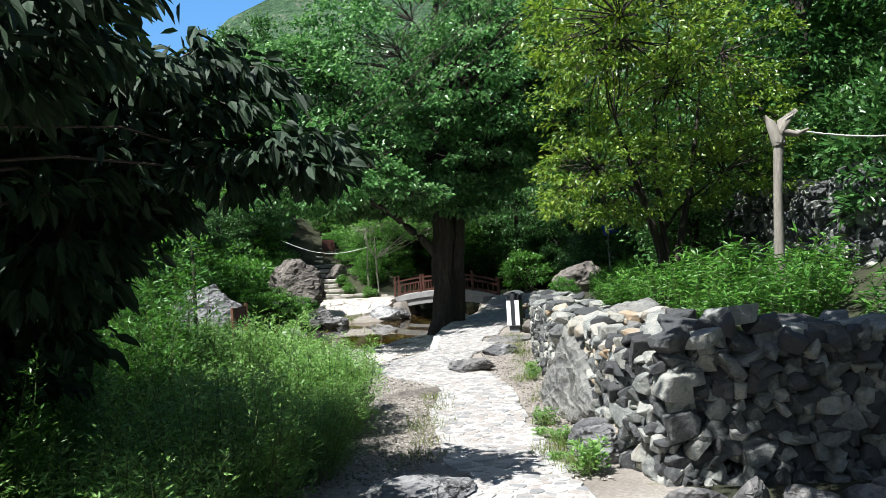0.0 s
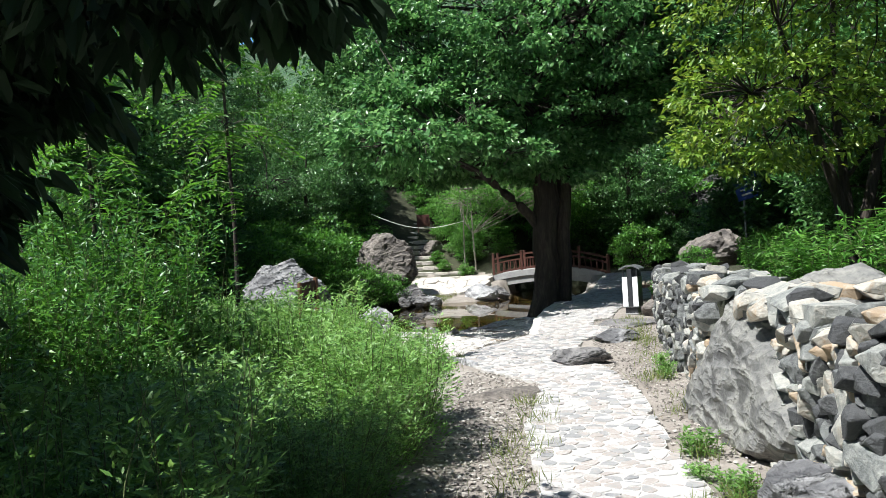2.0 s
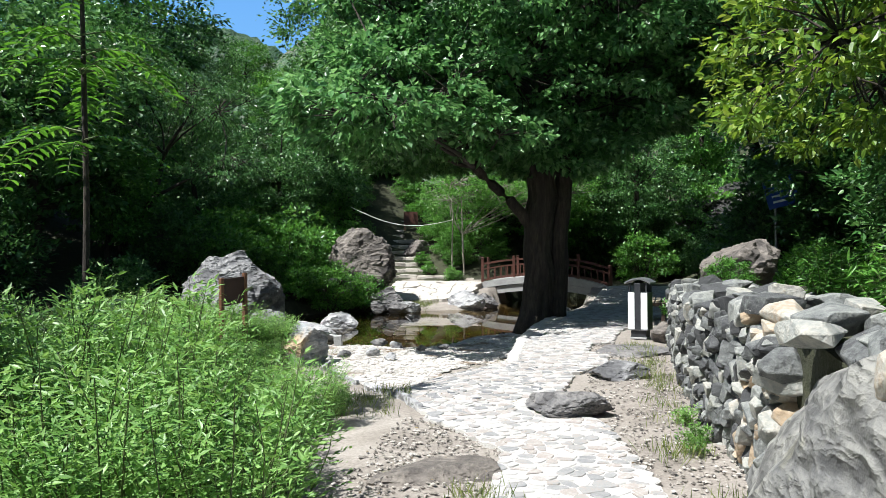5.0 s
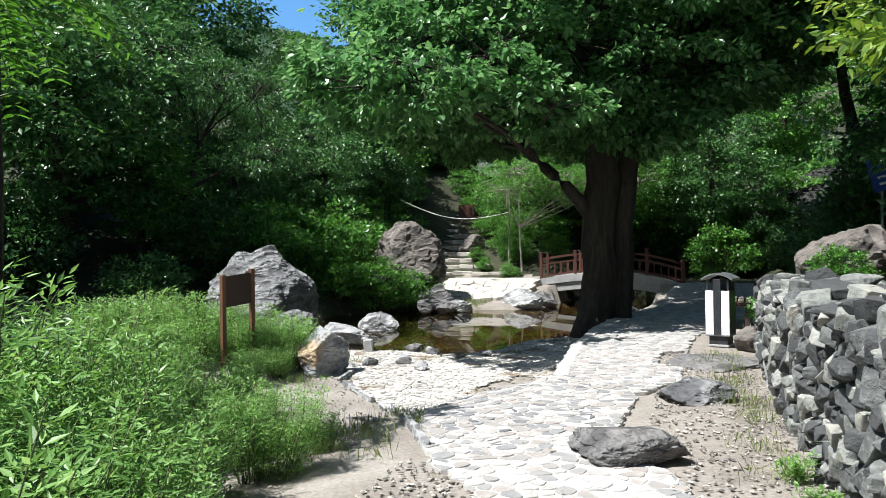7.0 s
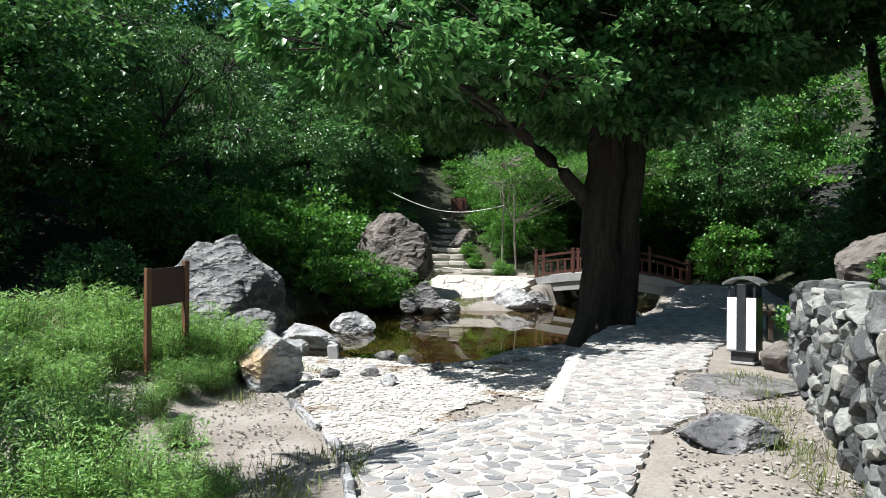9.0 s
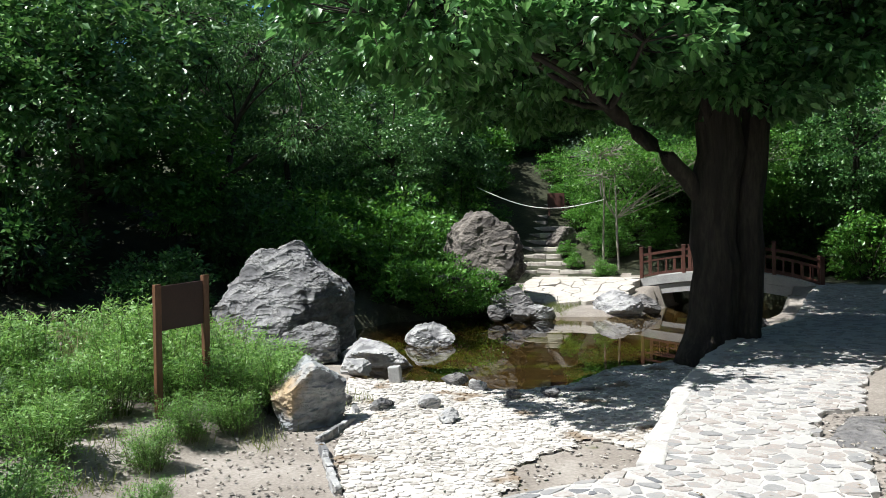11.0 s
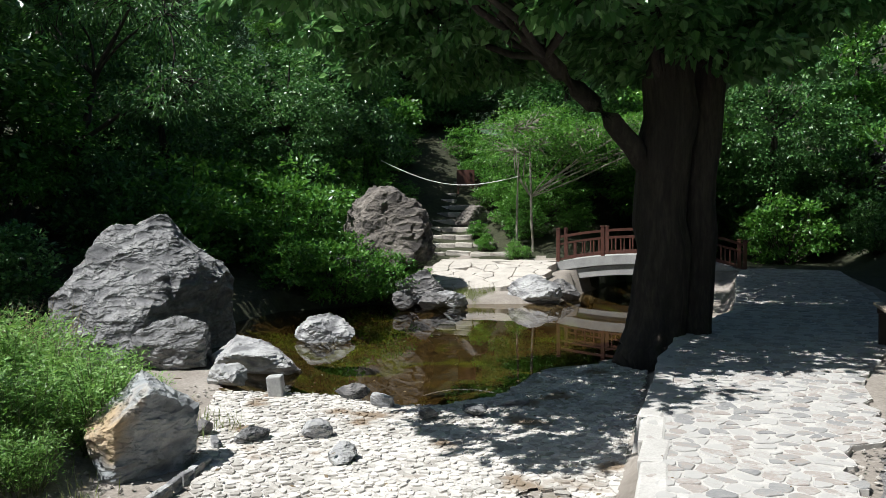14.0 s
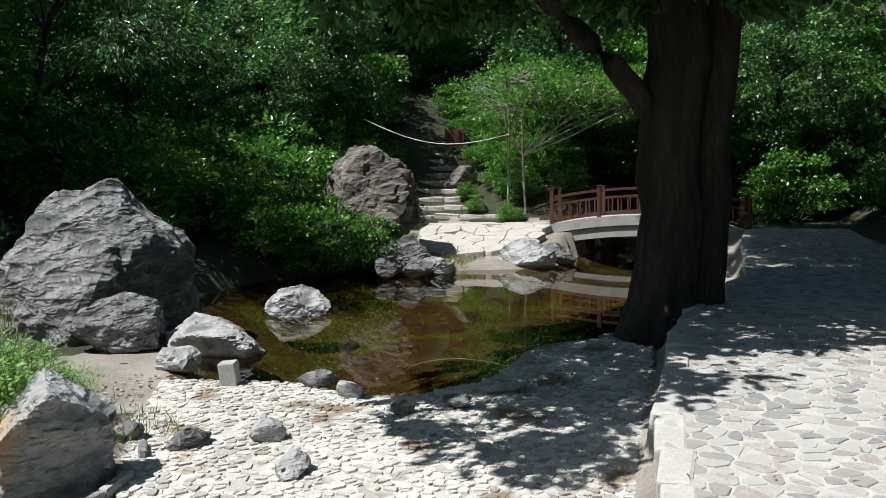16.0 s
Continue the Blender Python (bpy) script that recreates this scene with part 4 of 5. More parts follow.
wire = thing("cable", "thin pale cable strung from the dead trunk", "cable")
tb = Tubes()
tb.add([Vector((4.45, 8.2, 3.35)).lerp(Vector((8.5, 9.4, 4.4)), i / 12) + Vector((0, 0, -.5 * math.sin(math.pi * i / 12))) for i in range(13)], [.012] * 13, 5)
part("strand", tb.mesh("strand"), ROPE, wire)
line_ = thing("rope", "white rope sagging across the steps", "rope")
tb = Tubes()
tb.add([Vector((-7.9, 31.2, 3.35)).lerp(Vector((-4.2, 31.6, 2.85)), i / 14) + Vector((0, 0, -.42 * math.sin(math.pi * i / 14))) for i in range(15)], [.010] * 15, 6)
part("strand", tb.mesh("strand"), ROPE, line_)
rust = thing("notice", "rust-red board beside the steps", "sign", pose(-6.9, 36.4, gz(-6.9, 36.4) + .1, 0, 0, 10))
part("panel", box_bm(.6, .03, .55, pose(0, 0, .45), .005), REDWOOD, rust)
for s in (-.25, .25):
    part("post", box_bm(.05, .05, .9, pose(s, .03, .1), .005), REDWOOD, rust)


# ---- plants ----
def in_ellipsoid(rng, centre, radii, n, shell=.55):
    d = unit(rng.normal(size=(n, 3)))
    r = shell + (1 - shell) * rng.uniform(size=(n, 1)) ** .6
    r = np.where(rng.uniform(size=(n, 1)) < .25, rng.uniform(size=(n, 1)), r)
    return np.array(centre) + d * r * np.array(radii)


def clump_leaves(rng, centres, per, spread, heart, droop, length, width, flat=.36):
    """Leaves in clumps round twig ends, tips hanging outwards."""
    c = np.repeat(centres, per, axis=0)
    off = rng.normal(size=c.shape) * np.array([spread, spread, spread * flat]) * .85 * np.repeat(rng.uniform(.45, 1.15, (len(centres), 1)), per, axis=0)
    pos = c + off
    way = unit(pos - np.array(heart)) * .5 + unit(off) * .6 + rng.normal(size=c.shape) * .5 + np.array([0, 0, -droop])
    up = rng.normal(size=c.shape) * .55 + np.array([0, 0, 1.0])
    k = rng.uniform(.65, 1.25, len(c))
    return pos, way, up, length * k, width * k


def tree(name, label, at, trunks, crowns, leaf, seed, bark=BARK, full=True, category="tree", group="", twig=True, limb=1.0):
    """trunks: lists of (points, radii). crowns: (centre, radii, clumps, leaves each, spread). leaf: (material, length, width, droop)."""
    rng, rnd = np.random.RandomState(seed), random.Random(seed)
    ob = thing(name, label, category, at, group)
    for pts, radii in trunks:
        t = Tubes()
        fine = []
        rr_ = []
        for i in range(len(pts) - 1):
            for j in range(4):
                fine.append(Vector(pts[i]).lerp(Vector(pts[i + 1]), j / 4) + Vector((rnd.gauss(0, 1), rnd.gauss(0, 1), 0)) * radii[i] * .10 * (i + j > 0))
                rr_.append(radii[i] + (radii[i + 1] - radii[i]) * j / 4)
        fine.append(Vector(pts[-1]))
        rr_.append(radii[-1])
        t.add(fine, rr_, 44 if radii[0] > .25 else (12 if radii[0] > .12 else 7))
        part("trunk", t.mesh("trunk"), bark, ob)
    limbs, every = Tubes(), []
    main = [(Vector(p), r) for pts, radii in trunks for p, r in zip(pts, radii)]
    for centre, radii, n, per, spread in crowns:
        pts = in_ellipsoid(rng, centre, radii, n)
        heart = np.array(centre) - np.array([0, 0, radii[2] * .4])
        hubs = in_ellipsoid(rng, centre, np.array(radii) * .55, max(3, n // 18), .3)
        for h in hubs:
            low = [m for m in main if m[0].z < h[2] - .15 * math.hypot(h[0] - m[0].x, h[1] - m[0].y)] or main[:1]
            s, r = min(low, key=lambda m: (m[0] - Vector(h)).length)
            limbs.add(bend(s, h, .14, rnd, 6), np.linspace(min(r * .5, .09) * limb, .018 * limb, 7), 6)
        if twig:
            for p in pts:
                h = hubs[np.argmin(((hubs - p) ** 2).sum(1))]
                limbs.add(bend(h, p, .12, rnd, 3), np.linspace(.016, .005, 4), 4)
        every.append(clump_leaves(rng, pts, per, spread * .85, heart, leaf[3], leaf[1], leaf[2]))
    tagged(part("branchwork", limbs.mesh("branchwork"), bark, ob), kind="stuff")
    part("crown", leaf_mesh("crown", *[np.concatenate(k) for k in zip(*every)], full=full), leaf[0], ob)
    return ob


def feathery_bush(label, seed, height, spread, stems, leaf, per=44, group="", name="bush", long_leaf=False):
    """Upright stems, each set with narrow leaves along its upper part."""
    rng, rnd = np.random.RandomState(seed), random.Random(seed)
    ob = thing(name, label, "bush", None, group)
    t, P, W, U, L, D = Tubes(), [], [], [], [], []
    for k in range(stems):
        a, r = rnd.uniform(0, 2 * math.pi), spread * math.sqrt(rnd.random())
        foot = Vector((math.cos(a) * r * .55, math.sin(a) * r * .55, -.05))
        tip = Vector((math.cos(a) * r * 1.15, math.sin(a) * r * 1.15, height * rnd.uniform(.6, 1.05)))
        line = bend(foot, tip, .10, rnd, 5)
        t.add(line, np.linspace(.008, .002, 6), 3)
        for j in range(per):
            u = .12 + .88 * (j + rnd.random()) / per
            i = min(int(u * 5), 4)
            p = line[i].lerp(line[i + 1], u * 5 - i)
            w = rnd.uniform(0, 2 * math.pi)
            tw = Vector((math.cos(w), math.sin(w), rnd.uniform(.1, .6)))
            reach = (.24 * (1.15 - u) + .03) * (0 if long_leaf else 1)
            for q in range(1 if long_leaf else 3):
                b = p + tw * reach * (q + 1) / 3
                way = tw * .8 + Vector((rnd.gauss(0, .5), rnd.gauss(0, .5), rnd.gauss(0, .25) - (.25 if long_leaf else 0)))
                P.append(b[:]), W.append(way[:]), U.append((rnd.gauss(0, .4), rnd.gauss(0, .4), 1))
                s = rnd.uniform(.7, 1.3)
                L.append(leaf[1] * s), D.append(leaf[2] * s)
    part("stalk", t.mesh("stalk"), STEM, ob)
    part("foliage", leaf_mesh("foliage", P, W, U, L, D, full=long_leaf), leaf[0], ob)
    return ob


def shrub(label, seed, radii, clumps, per, leaf, name="shrub", group=""):
    """A rounded, uneven shrub of broad leaves on a bundle of stems."""
    rng, rnd = np.random.RandomState(seed), random.Random(seed)
    ob = thing(name, label, "shrub", None, group)
    c = np.array([0, 0, radii[2] * .75])
    pts = in_ellipsoid(rng, c, radii, clumps, .5)
    pts = pts[pts[:, 2] > .08]
    t = Tubes()
    for p in pts[::2]:
        t.add(bend((rnd.uniform(-.12, .12), rnd.uniform(-.12, .12), -.05), p, .12, rnd, 4), np.linspace(.014, .004, 5), 4)
    part("stalk", t.mesh("stalk"), BARK, ob)
    part("foliage", leaf_mesh("foliage", *clump_leaves(rng, pts, per, .16 * max(radii), (0, 0, 0), .2, leaf[1], leaf[2]), full=False), leaf[0], ob)
    return ob


def scatter(made, spots, seed, sizes=(.8, 1.2)):
    """Puts the made plants, and copies of them in turn, on the ground at the spots (x, y[, size])."""
    rnd = random.Random(seed)
    used = set()
    for k, s in enumerate(spots):
        ob = made[k % len(made)]
        size = (s[2] if len(s) > 2 else 1) * rnd.uniform(*sizes)
        m = pose(s[0], s[1], gz(s[0], s[1]) - .03, rnd.uniform(-4, 4), rnd.uniform(-4, 4), rnd.uniform(0, 360)) @ Matrix.Diagonal((size, size, size * rnd.uniform(.9, 1.12), 1))
        if ob.name not in used:
            used.add(ob.name)
            ob.matrix_basis = m
        else:
            w = ob.matrix_basis.copy()
            ob.matrix_basis = Matrix()
            copy_thing(ob, m)
            ob.matrix_basis = w


# the great tree with two trunks beside the pond
tree("broadleaf_tree", "large dark broadleaf tree with twin trunks at the pond's edge", pose(0, 0, 0),
     [([(-.60, 21.0, -.2), (-.54, 21.0, .3), (-.50, 21.0, 1.6), (-.42, 21.0, 2.8), (-.35, 21.1, 4.5), (-.4, 21.2, 7), (-.2, 21.3, 10.5)], [.50, .34, .295, .30, .22, .16, .06]),
      ([(-.10, 21.25, -.1), (-.12, 21.25, .4), (-.08, 21.3, 1.8), (.04, 21.35, 3.2), (.3, 21.5, 5.5), (.9, 21.8, 9)], [.28, .21, .19, .18, .13, .05]),
      ([(-.62, 20.95, 2.2), (-1.05, 20.6, 2.75), (-1.7, 20.1, 3.4), (-2.3, 19.4, 4.2), (-3.1, 18.5, 5.0)], [.13, .11, .09, .07, .03])],
     [((-.4, 20.8, 8.0), (3.9, 3.6, 3.6), 180, 74, .33), ((-2.9, 18.9, 4.55), (2.7, 2.2, 1.15), 130, 40, .19), ((.8, 21.4, 4.9), (2.1, 2.0, 1.5), 120, 75, .29), ((-1.6, 20.4, 5.4), (2.4, 2.2, 1.5), 110, 66, .29),
      # Crowns beyond y 22 and at x 3.2: added, shading path and bridge.
      ((-3.4, 21.6, 4.3), (1.7, 1.6, 1.0), 80, 70, .26), ((1.2, 19.8, 7.5), (2.6, 2.6, 2.2), 100, 76, .34), ((3.2, 21.6, 6.0), (2.2, 2.6, .9), 140, 76, .30), ((-3.4, 20.2, 6.2), (1.9, 1.9, 1.8), 66, 60, .30), ((-1.2, 18.6, 4.0), (1.1, .9, .55), 34, 50, .2), ((-3.7, 20.6, 7.7), (1.7, 1.8, 1.7), 80, 70, .30), ((1.7, 23.4, 5.4), (2.3, 2.6, .9), 150, 75, .30), ((-.3, 21.0, 3.9), (1.5, 1.3, .8), 70, 70, .26), ((.6, 24.6, 7.0), (3.0, 2.4, 2.0), 190, 80, .33), ((2.6, 22.6, 8.4), (2.0, 2.4, 1.1), 130, 80, .3), ((-1.2, 26.3, 7.8), (2.8, 2.6, 1.8), 170, 80, .33), ((-1.6, 28.6, 7.4), (2.1, 1.9, 1.2), 120, 75, .32), ((-3.1, 17.2, 4.0), (1.35, 1.8, .62), 90, 46, .20), ((1.2, 27.8, 8.2), (2.2, 2.2, 1.0), 130, 80, .33)],
     (LEAF_TREE, .14, .09, .45), 101)

# Added tree, its crown above the view, blocks sun and sky over the path.
tree("tree", "added tree, crown out of view, shading the path to the bridge", pose(0, 0, 0), [([(5.4, 26.0, gz(5.4, 26) - .1), (5.3, 26, 2.5), (4.7, 25.6, 5), (4.2, 25.2, 8)], [.2, .16, .12, .05])],
     [((2.8, 25.0, 8.8), (3.8, 4.2, 1.8), 300, 80, .36)], (LEAF_FAR, .15, .085, .45), 107)
tree("willow", "dark crooked tree leaning over the far bank", pose(-12.6, 24.2, gz(-12.6, 24.2) - .1), [([(0, 0, 0), (.5, -.1, 1.2), (1.3, -.2, 2.0), (1.6, -.2, 3.2), (2.6, -.4, 4.4)], [.15, .11, .08, .06, .02]), ([(1.3, -.2, 2.0), (2.4, -.5, 2.4), (3.6, -.8, 2.5), (4.6, -1.0, 2.9)], [.05, .04, .03, .01])],
     [((2.4, -.4, 4.4), (2.2, 1.7, 1.0), 90, 60, .3), ((3.8, -.8, 2.7), (1.1, .8, .5), 36, 60, .24), ((-.5, 0, 5.6), (2.2, 2.2, 1.3), 90, 70, .32)], (LEAF_FAR, .12, .035, .7), 109)

# the yellow-green tree behind the wall
tree("tree", "yellow-green tree with several crooked stems behind the wall", pose(3.75, 12.0, gz(3.75, 12.0) - .1),
     [([(0, 0, 0), (-.05, 0, .9), (-.35, -.1, 1.9), (-.75, -.3, 3.2)], [.09, .075, .06, .025]), ([(.05, .05, 0), (.25, 0, 1.0), (.55, .1, 2.2), (.8, .2, 3.6)], [.08, .07, .05, .02]), ([(0, .1, 0), (.05, .2, 1.3), (0, .3, 2.6), (.1, .3, 4.4)], [.08, .06, .05, .02])],
     [((-.9, -.2, 2.2), (1.5, 1.6, .85), 80, 60, .20), ((.1, 0, 4.2), (2.3, 2.1, 1.8), 150, 64, .24), ((1.3, .6, 2.6), (1.3, 1.5, 1.0), 55, 60, .22), ((-.9, -1.8, 4.4), (1.5, 1.6, .9), 60, 60, .22)],
     (LEAF_YELLOW, .092, .048, .35), 103)

# the tree that overhangs the start of the path, its shade put into near-black leaves
tree("overhanging_tree", "drooping-leaved tree over the path, coloured as shaded, with unseen shading crowns", pose(0, 0, 0),
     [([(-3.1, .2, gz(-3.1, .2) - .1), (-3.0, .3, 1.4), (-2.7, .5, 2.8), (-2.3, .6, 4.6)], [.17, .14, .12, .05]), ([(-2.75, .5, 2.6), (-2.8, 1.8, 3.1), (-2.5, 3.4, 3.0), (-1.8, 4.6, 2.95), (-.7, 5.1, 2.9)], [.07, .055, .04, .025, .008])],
     # The three crowns above z 5 are unseen, added to block sun and sky.
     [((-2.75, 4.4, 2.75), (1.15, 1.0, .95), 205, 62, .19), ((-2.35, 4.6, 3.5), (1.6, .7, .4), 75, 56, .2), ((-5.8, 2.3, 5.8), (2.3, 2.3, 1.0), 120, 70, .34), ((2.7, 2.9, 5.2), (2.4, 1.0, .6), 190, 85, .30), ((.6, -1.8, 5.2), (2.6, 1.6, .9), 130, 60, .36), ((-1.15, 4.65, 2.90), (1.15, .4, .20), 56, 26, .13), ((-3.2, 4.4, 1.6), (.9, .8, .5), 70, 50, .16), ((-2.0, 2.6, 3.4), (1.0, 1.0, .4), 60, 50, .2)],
     # DARKWOOD bark puts the limbs' shade into their colour.
     (LEAF_DROOP_SHADED, .18, .07, 1.1), 105, DARKWOOD, limb=.3)


# slender saplings with feathered leaves
def pinnate_sapling(label, seed, at, height, fronds, reach):
    rng, rnd = np.random.RandomState(seed), random.Random(seed)
    ob = thing("sapling", label, "tree", at)
    t, P, W, U, L, D = Tubes(), [], [], [], [], []
    t.add([(0, 0, -.1), (.03, .02, height * .4), (-.03, .05, height * .75), (.02, 0, height)], [.034, .028, .02, .01], 8)
    part("trunk", t.mesh("trunk"), BARK, ob)
    t = Tubes()
    for k in range(fronds):
        z = height * rnd.uniform(.48, 1.0)
        a = rnd.uniform(0, 2 * math.pi)
        out = Vector((math.cos(a), math.sin(a), 0))
        size = reach * rnd.uniform(.7, 1.15)
        line = [Vector((0, 0, z)) + out * size * u + Vector((0, 0, size * (.45 * u - .75 * u * u))) for u in (0, .25, .5, .75, 1)]
        t.add(line, [.009, .007, .005, .004, .002], 4)
        side = out.cross(Vector((0, 0, 1)))
        for j in range(11):
            u = .22 + .78 * j / 10
            i = min(int(u * 4), 3)
            p = line[i].lerp(line[i + 1], u * 4 - i)
            for s in (-1, 1):
                P.append(p[:]), W.append((side * s + out * .45 + Vector((0, 0, -.25 + rnd.gauss(0, .08))))[:]), U.append((rnd.gauss(0, .15), rnd.gauss(0, .15), 1))
                L.append(size * .20 * (1.1 - .45 * u)), D.append(size * .055)
    part("frond_stalk", t.mesh("frond_stalk"), STEM, ob)
    part("foliage", leaf_mesh("foliage", P, W, U, L, D), LEAF_PINNATE, ob)
    return ob


pinnate_sapling("tall slender sapling with long feathered leaves", 7, pose(-4.0, 11.0, gz(-4, 11)), 5.6, 46, .95)
pinnate_sapling("slender sapling with feathered leaves", 8, pose(-4.9, 9.4, gz(-4.9, 9.4)), 5.0, 40, .9)
pinnate_sapling("slender sapling with feathered leaves", 10, pose(-8.0, 12.0, gz(-8.0, 12.0)), 5.6, 40, 1.0)

rp = random.Random(77)
# light green feathery growth along the left of the path
light = [feathery_bush("bright green feathery bush crowding the path", 200 + k, 1.15, .62, 84, (LEAF_BUSH, .048, .015), 60, "feathery bushes") for k in range(3)]
spots = [(-.95, 5.6, .75), (-1.15, 6.6, .8), (-1.25, 7.6, .9), (-1.5, 8.5, .9), (-1.75, 9.4, .85), (-1.6, 5.0, 1), (-1.9, 6.2, 1.15), (-2.1, 7.4, 1.2), (-2.5, 8.6, 1.1), (-2.5, 9.8, 1.0), (-2.2, 10.5, .7), (-1.95, 11.2, .55),
         (-2.9, 5.4, 1.3), (-3.1, 7.0, 1.3), (-3.5, 8.4, 1.2), (-3.4, 9.8, 1.1), (-3.2, 11.0, .85), (-3.0, 12.0, .6), (-4.3, 7.4, 1.3), (-4.6, 9.0, 1.2), (-4.7, 10.6, 1.0), (-4.2, 12.2, .7), (-5.4, 11.6, .8),
         (-1.2, 4.2, .95), (-2.2, 4.0, 1.2), (-3.4, 3.9, 1.4), (-1.3, 3.0, .9), (-2.4, 2.4, 1.2), (-5.7, 7.8, 1.3), (-6.1, 9.6, 1.2), (-6.4, 11.4, .9)]
scatter(light, spots, 1)
tall = [feathery_bush("tall leafy green thicket beside the path", 260 + k, 2.1, .7, 64, (LEAF_SHRUB, .064, .019), 70, "tall thicket") for k in range(2)]
scatter(tall, [(-2.9, 6.4, .9), (-3.5, 7.6, 1.15), (-4.2, 8.4, 1.2), (-4.0, 6.6, 1.3), (-5.2, 7.6, 1.35), (-3.0, 5.2, .9), (-5.4, 9.6, 1.0), (-6.4, 8.8, 1.15), (-2.6, 3.4, .8), (-3.6, 2.6, .9), (-7.2, 10.8, 1.1), (-7.6, 12.6, 1.0)], 11)
# low weeds round the notice board and the front boulder
weeds = [feathery_bush("low pale green weeds on the gravel bank", 220 + k, .72, .40, 52, (LEAF_BUSH, .046, .016), 38, "weeds by the notice board", "weeds") for k in range(3)]
scatter(weeds, [(-4.36, 16.2, .7), (-4.5, 15.75, .7), (-4.2, 15.5, .5), (-4.3, 15.0, .45), (-5.2, 13.8, .9), (-4.6, 13.9, .6), (-5.9, 13.4, 1.0), (-4.95, 14.5, .55), (-4.1, 14.4, .4), (-5.6, 14.9, .9), (-5.3, 15.1, .9), (-5.5, 15.9, 1.0), (-4.55, 16.6, .65), (-4.95, 15.7, .9), (-5.1, 16.5, .8), (-6.3, 16.2, 1.0), (-6.6, 15.2, 1.1), (-5.7, 14.4, .9), (-6.5, 14.0, 1.1), (-7.1, 15.6, 1.2), (-7.4, 14.4, 1.2),
                (-4.2, 16.3, .6), (-4.7, 17.2, .5), (-5.9, 17.4, .75), (-6.6, 17.6, 1.2), (-7.4, 17.0, 1.3), (-5.2, 13.2, .9), (-6.0, 12.8, 1), (-3.7, 13.0, .6), (-3.3, 13.6, .4), (-2.6, 12.4, .45), (-1.9, 11.9, .35)], 2)
sprigs = [feathery_bush("sparse leafy sprigs at the foot of the wall", 230 + k, .62, .40, 11, (LEAF_BUSH, .15, .05), 16, "sprigs at the wall's foot", "weeds") for k in range(2)]
scatter(sprigs, [(1.40, 5.3, .34), (1.22, 5.75, .22), (1.33, 6.5, .32), (1.18, 6.9, .24), (1.26, 7.5, .26), (1.3, 10.6, .28), (1.36, 11.0, .22), (1.38, 11.6, .20)], 15)
silver = [feathery_bush("plant with long silvery green leaves", 240 + k, 1.25, .5, 26, (LEAF_SILVER, .12, .022), 46, "silvery long-leaved plants", "plant", True) for k in range(2)]
scatter(silver, [(-4.3, 11.7, 1.0), (-4.9, 12.2, .9), (-3.6, 10.6, .9), (-5.3, 13.9, .5)], 3)
behind = [feathery_bush("plant with long bright green leaves above the wall", 250 + k, 1.0, .6, 34, (LEAF_SHRUB, .15, .03), 34, "long-leaved plants above the wall", "plant", True) for k in range(2)]
scatter(behind, [(2.6, 9.5, .7), (2.9, 10.6, .8), (3.2, 8.6, .8), (3.7, 9.6, .9), (2.7, 11.8, .6), (3.1, 7.4, .7), (4.0, 7.4, .8), (4.6, 8.8, 1), (4.2, 10.6, 1), (3.0, 13.2, .7), (3.4, 6.2, .7), (4.4, 6.0, .8), (5.3, 6.6, .9), (5.2, 9.8, 1.0)], 4)
# shrubs over the water on the far bank and up the slopes
green = [shrub("dense dark green leafy shrub", 300 + k, (.85, .85, .75), 95, 55, (LEAF_SHRUB, .085, .048), "shrub", "bank shrubs") for k in range(3)]
scatter(green, [(-7.9, 25.9, 1.0), (-7.0, 26.3, .9), (-6.2, 26.9, .75), (-5.7, 27.5, .55), (-8.6, 26.6, 1.3), (-7.6, 27.4, 1.2), (-9.8, 25.2, 1.4), (-8.9, 28.2, 1.5), (-10.6, 27.2, 1.6), (-7.8, 29.4, 1.4), (-9.4, 30.2, 1.6),
                (-11.4, 29.6, 1.8), (-8.6, 31.3, 1.3), (-9.4, 33.2, 1.4), (-10.2, 35.4, 1.6), (-4.6, 34.6, .9), (-4.2, 33.2, .7), (-5.6, 36.4, 1.1), (-3.6, 34.8, 1.2), (-3.0, 33.6, .8), (-4.4, 38, 1.6), (-11, 37.6, 1.8), (-5.2, 40.5, 1.8), (-10.4, 42, 2.0),
                (-5.3, 32.4, .4), (-4.3, 31.9, .35), (-4.9, 34.0, .7), (-5.6, 35.3, .7), (-8.4, 34.2, .7), (-9.5, 36.6, .9), (-6.7, 37.6, .9), (-7.5, 39.2, 1.0), (-8.0, 32.8, .6), (-5.7, 33.2, .35), (-10.4, 38.8, 1.2),
                (2.6, 33.5, 1.3), (3.2, 36.8, 2.0), (5.8, 36.6, 2.0), (1.2, 38, 2.0),
                (2.3, 17.9, .55), (2.6, 18.8, .6), (2.4, 19.2, .4), (3.4, 19.6, .7), (4.2, 18.6, .8), (4.8, 20.4, 1.0), (3.6, 24.6, .8), (4.4, 25.6, 1.1), (6.4, 23.5, 1.4), (7.4, 25.5, 1.6), (2.0, 16.0, .3), (2.3, 15.0, .35)], 5)


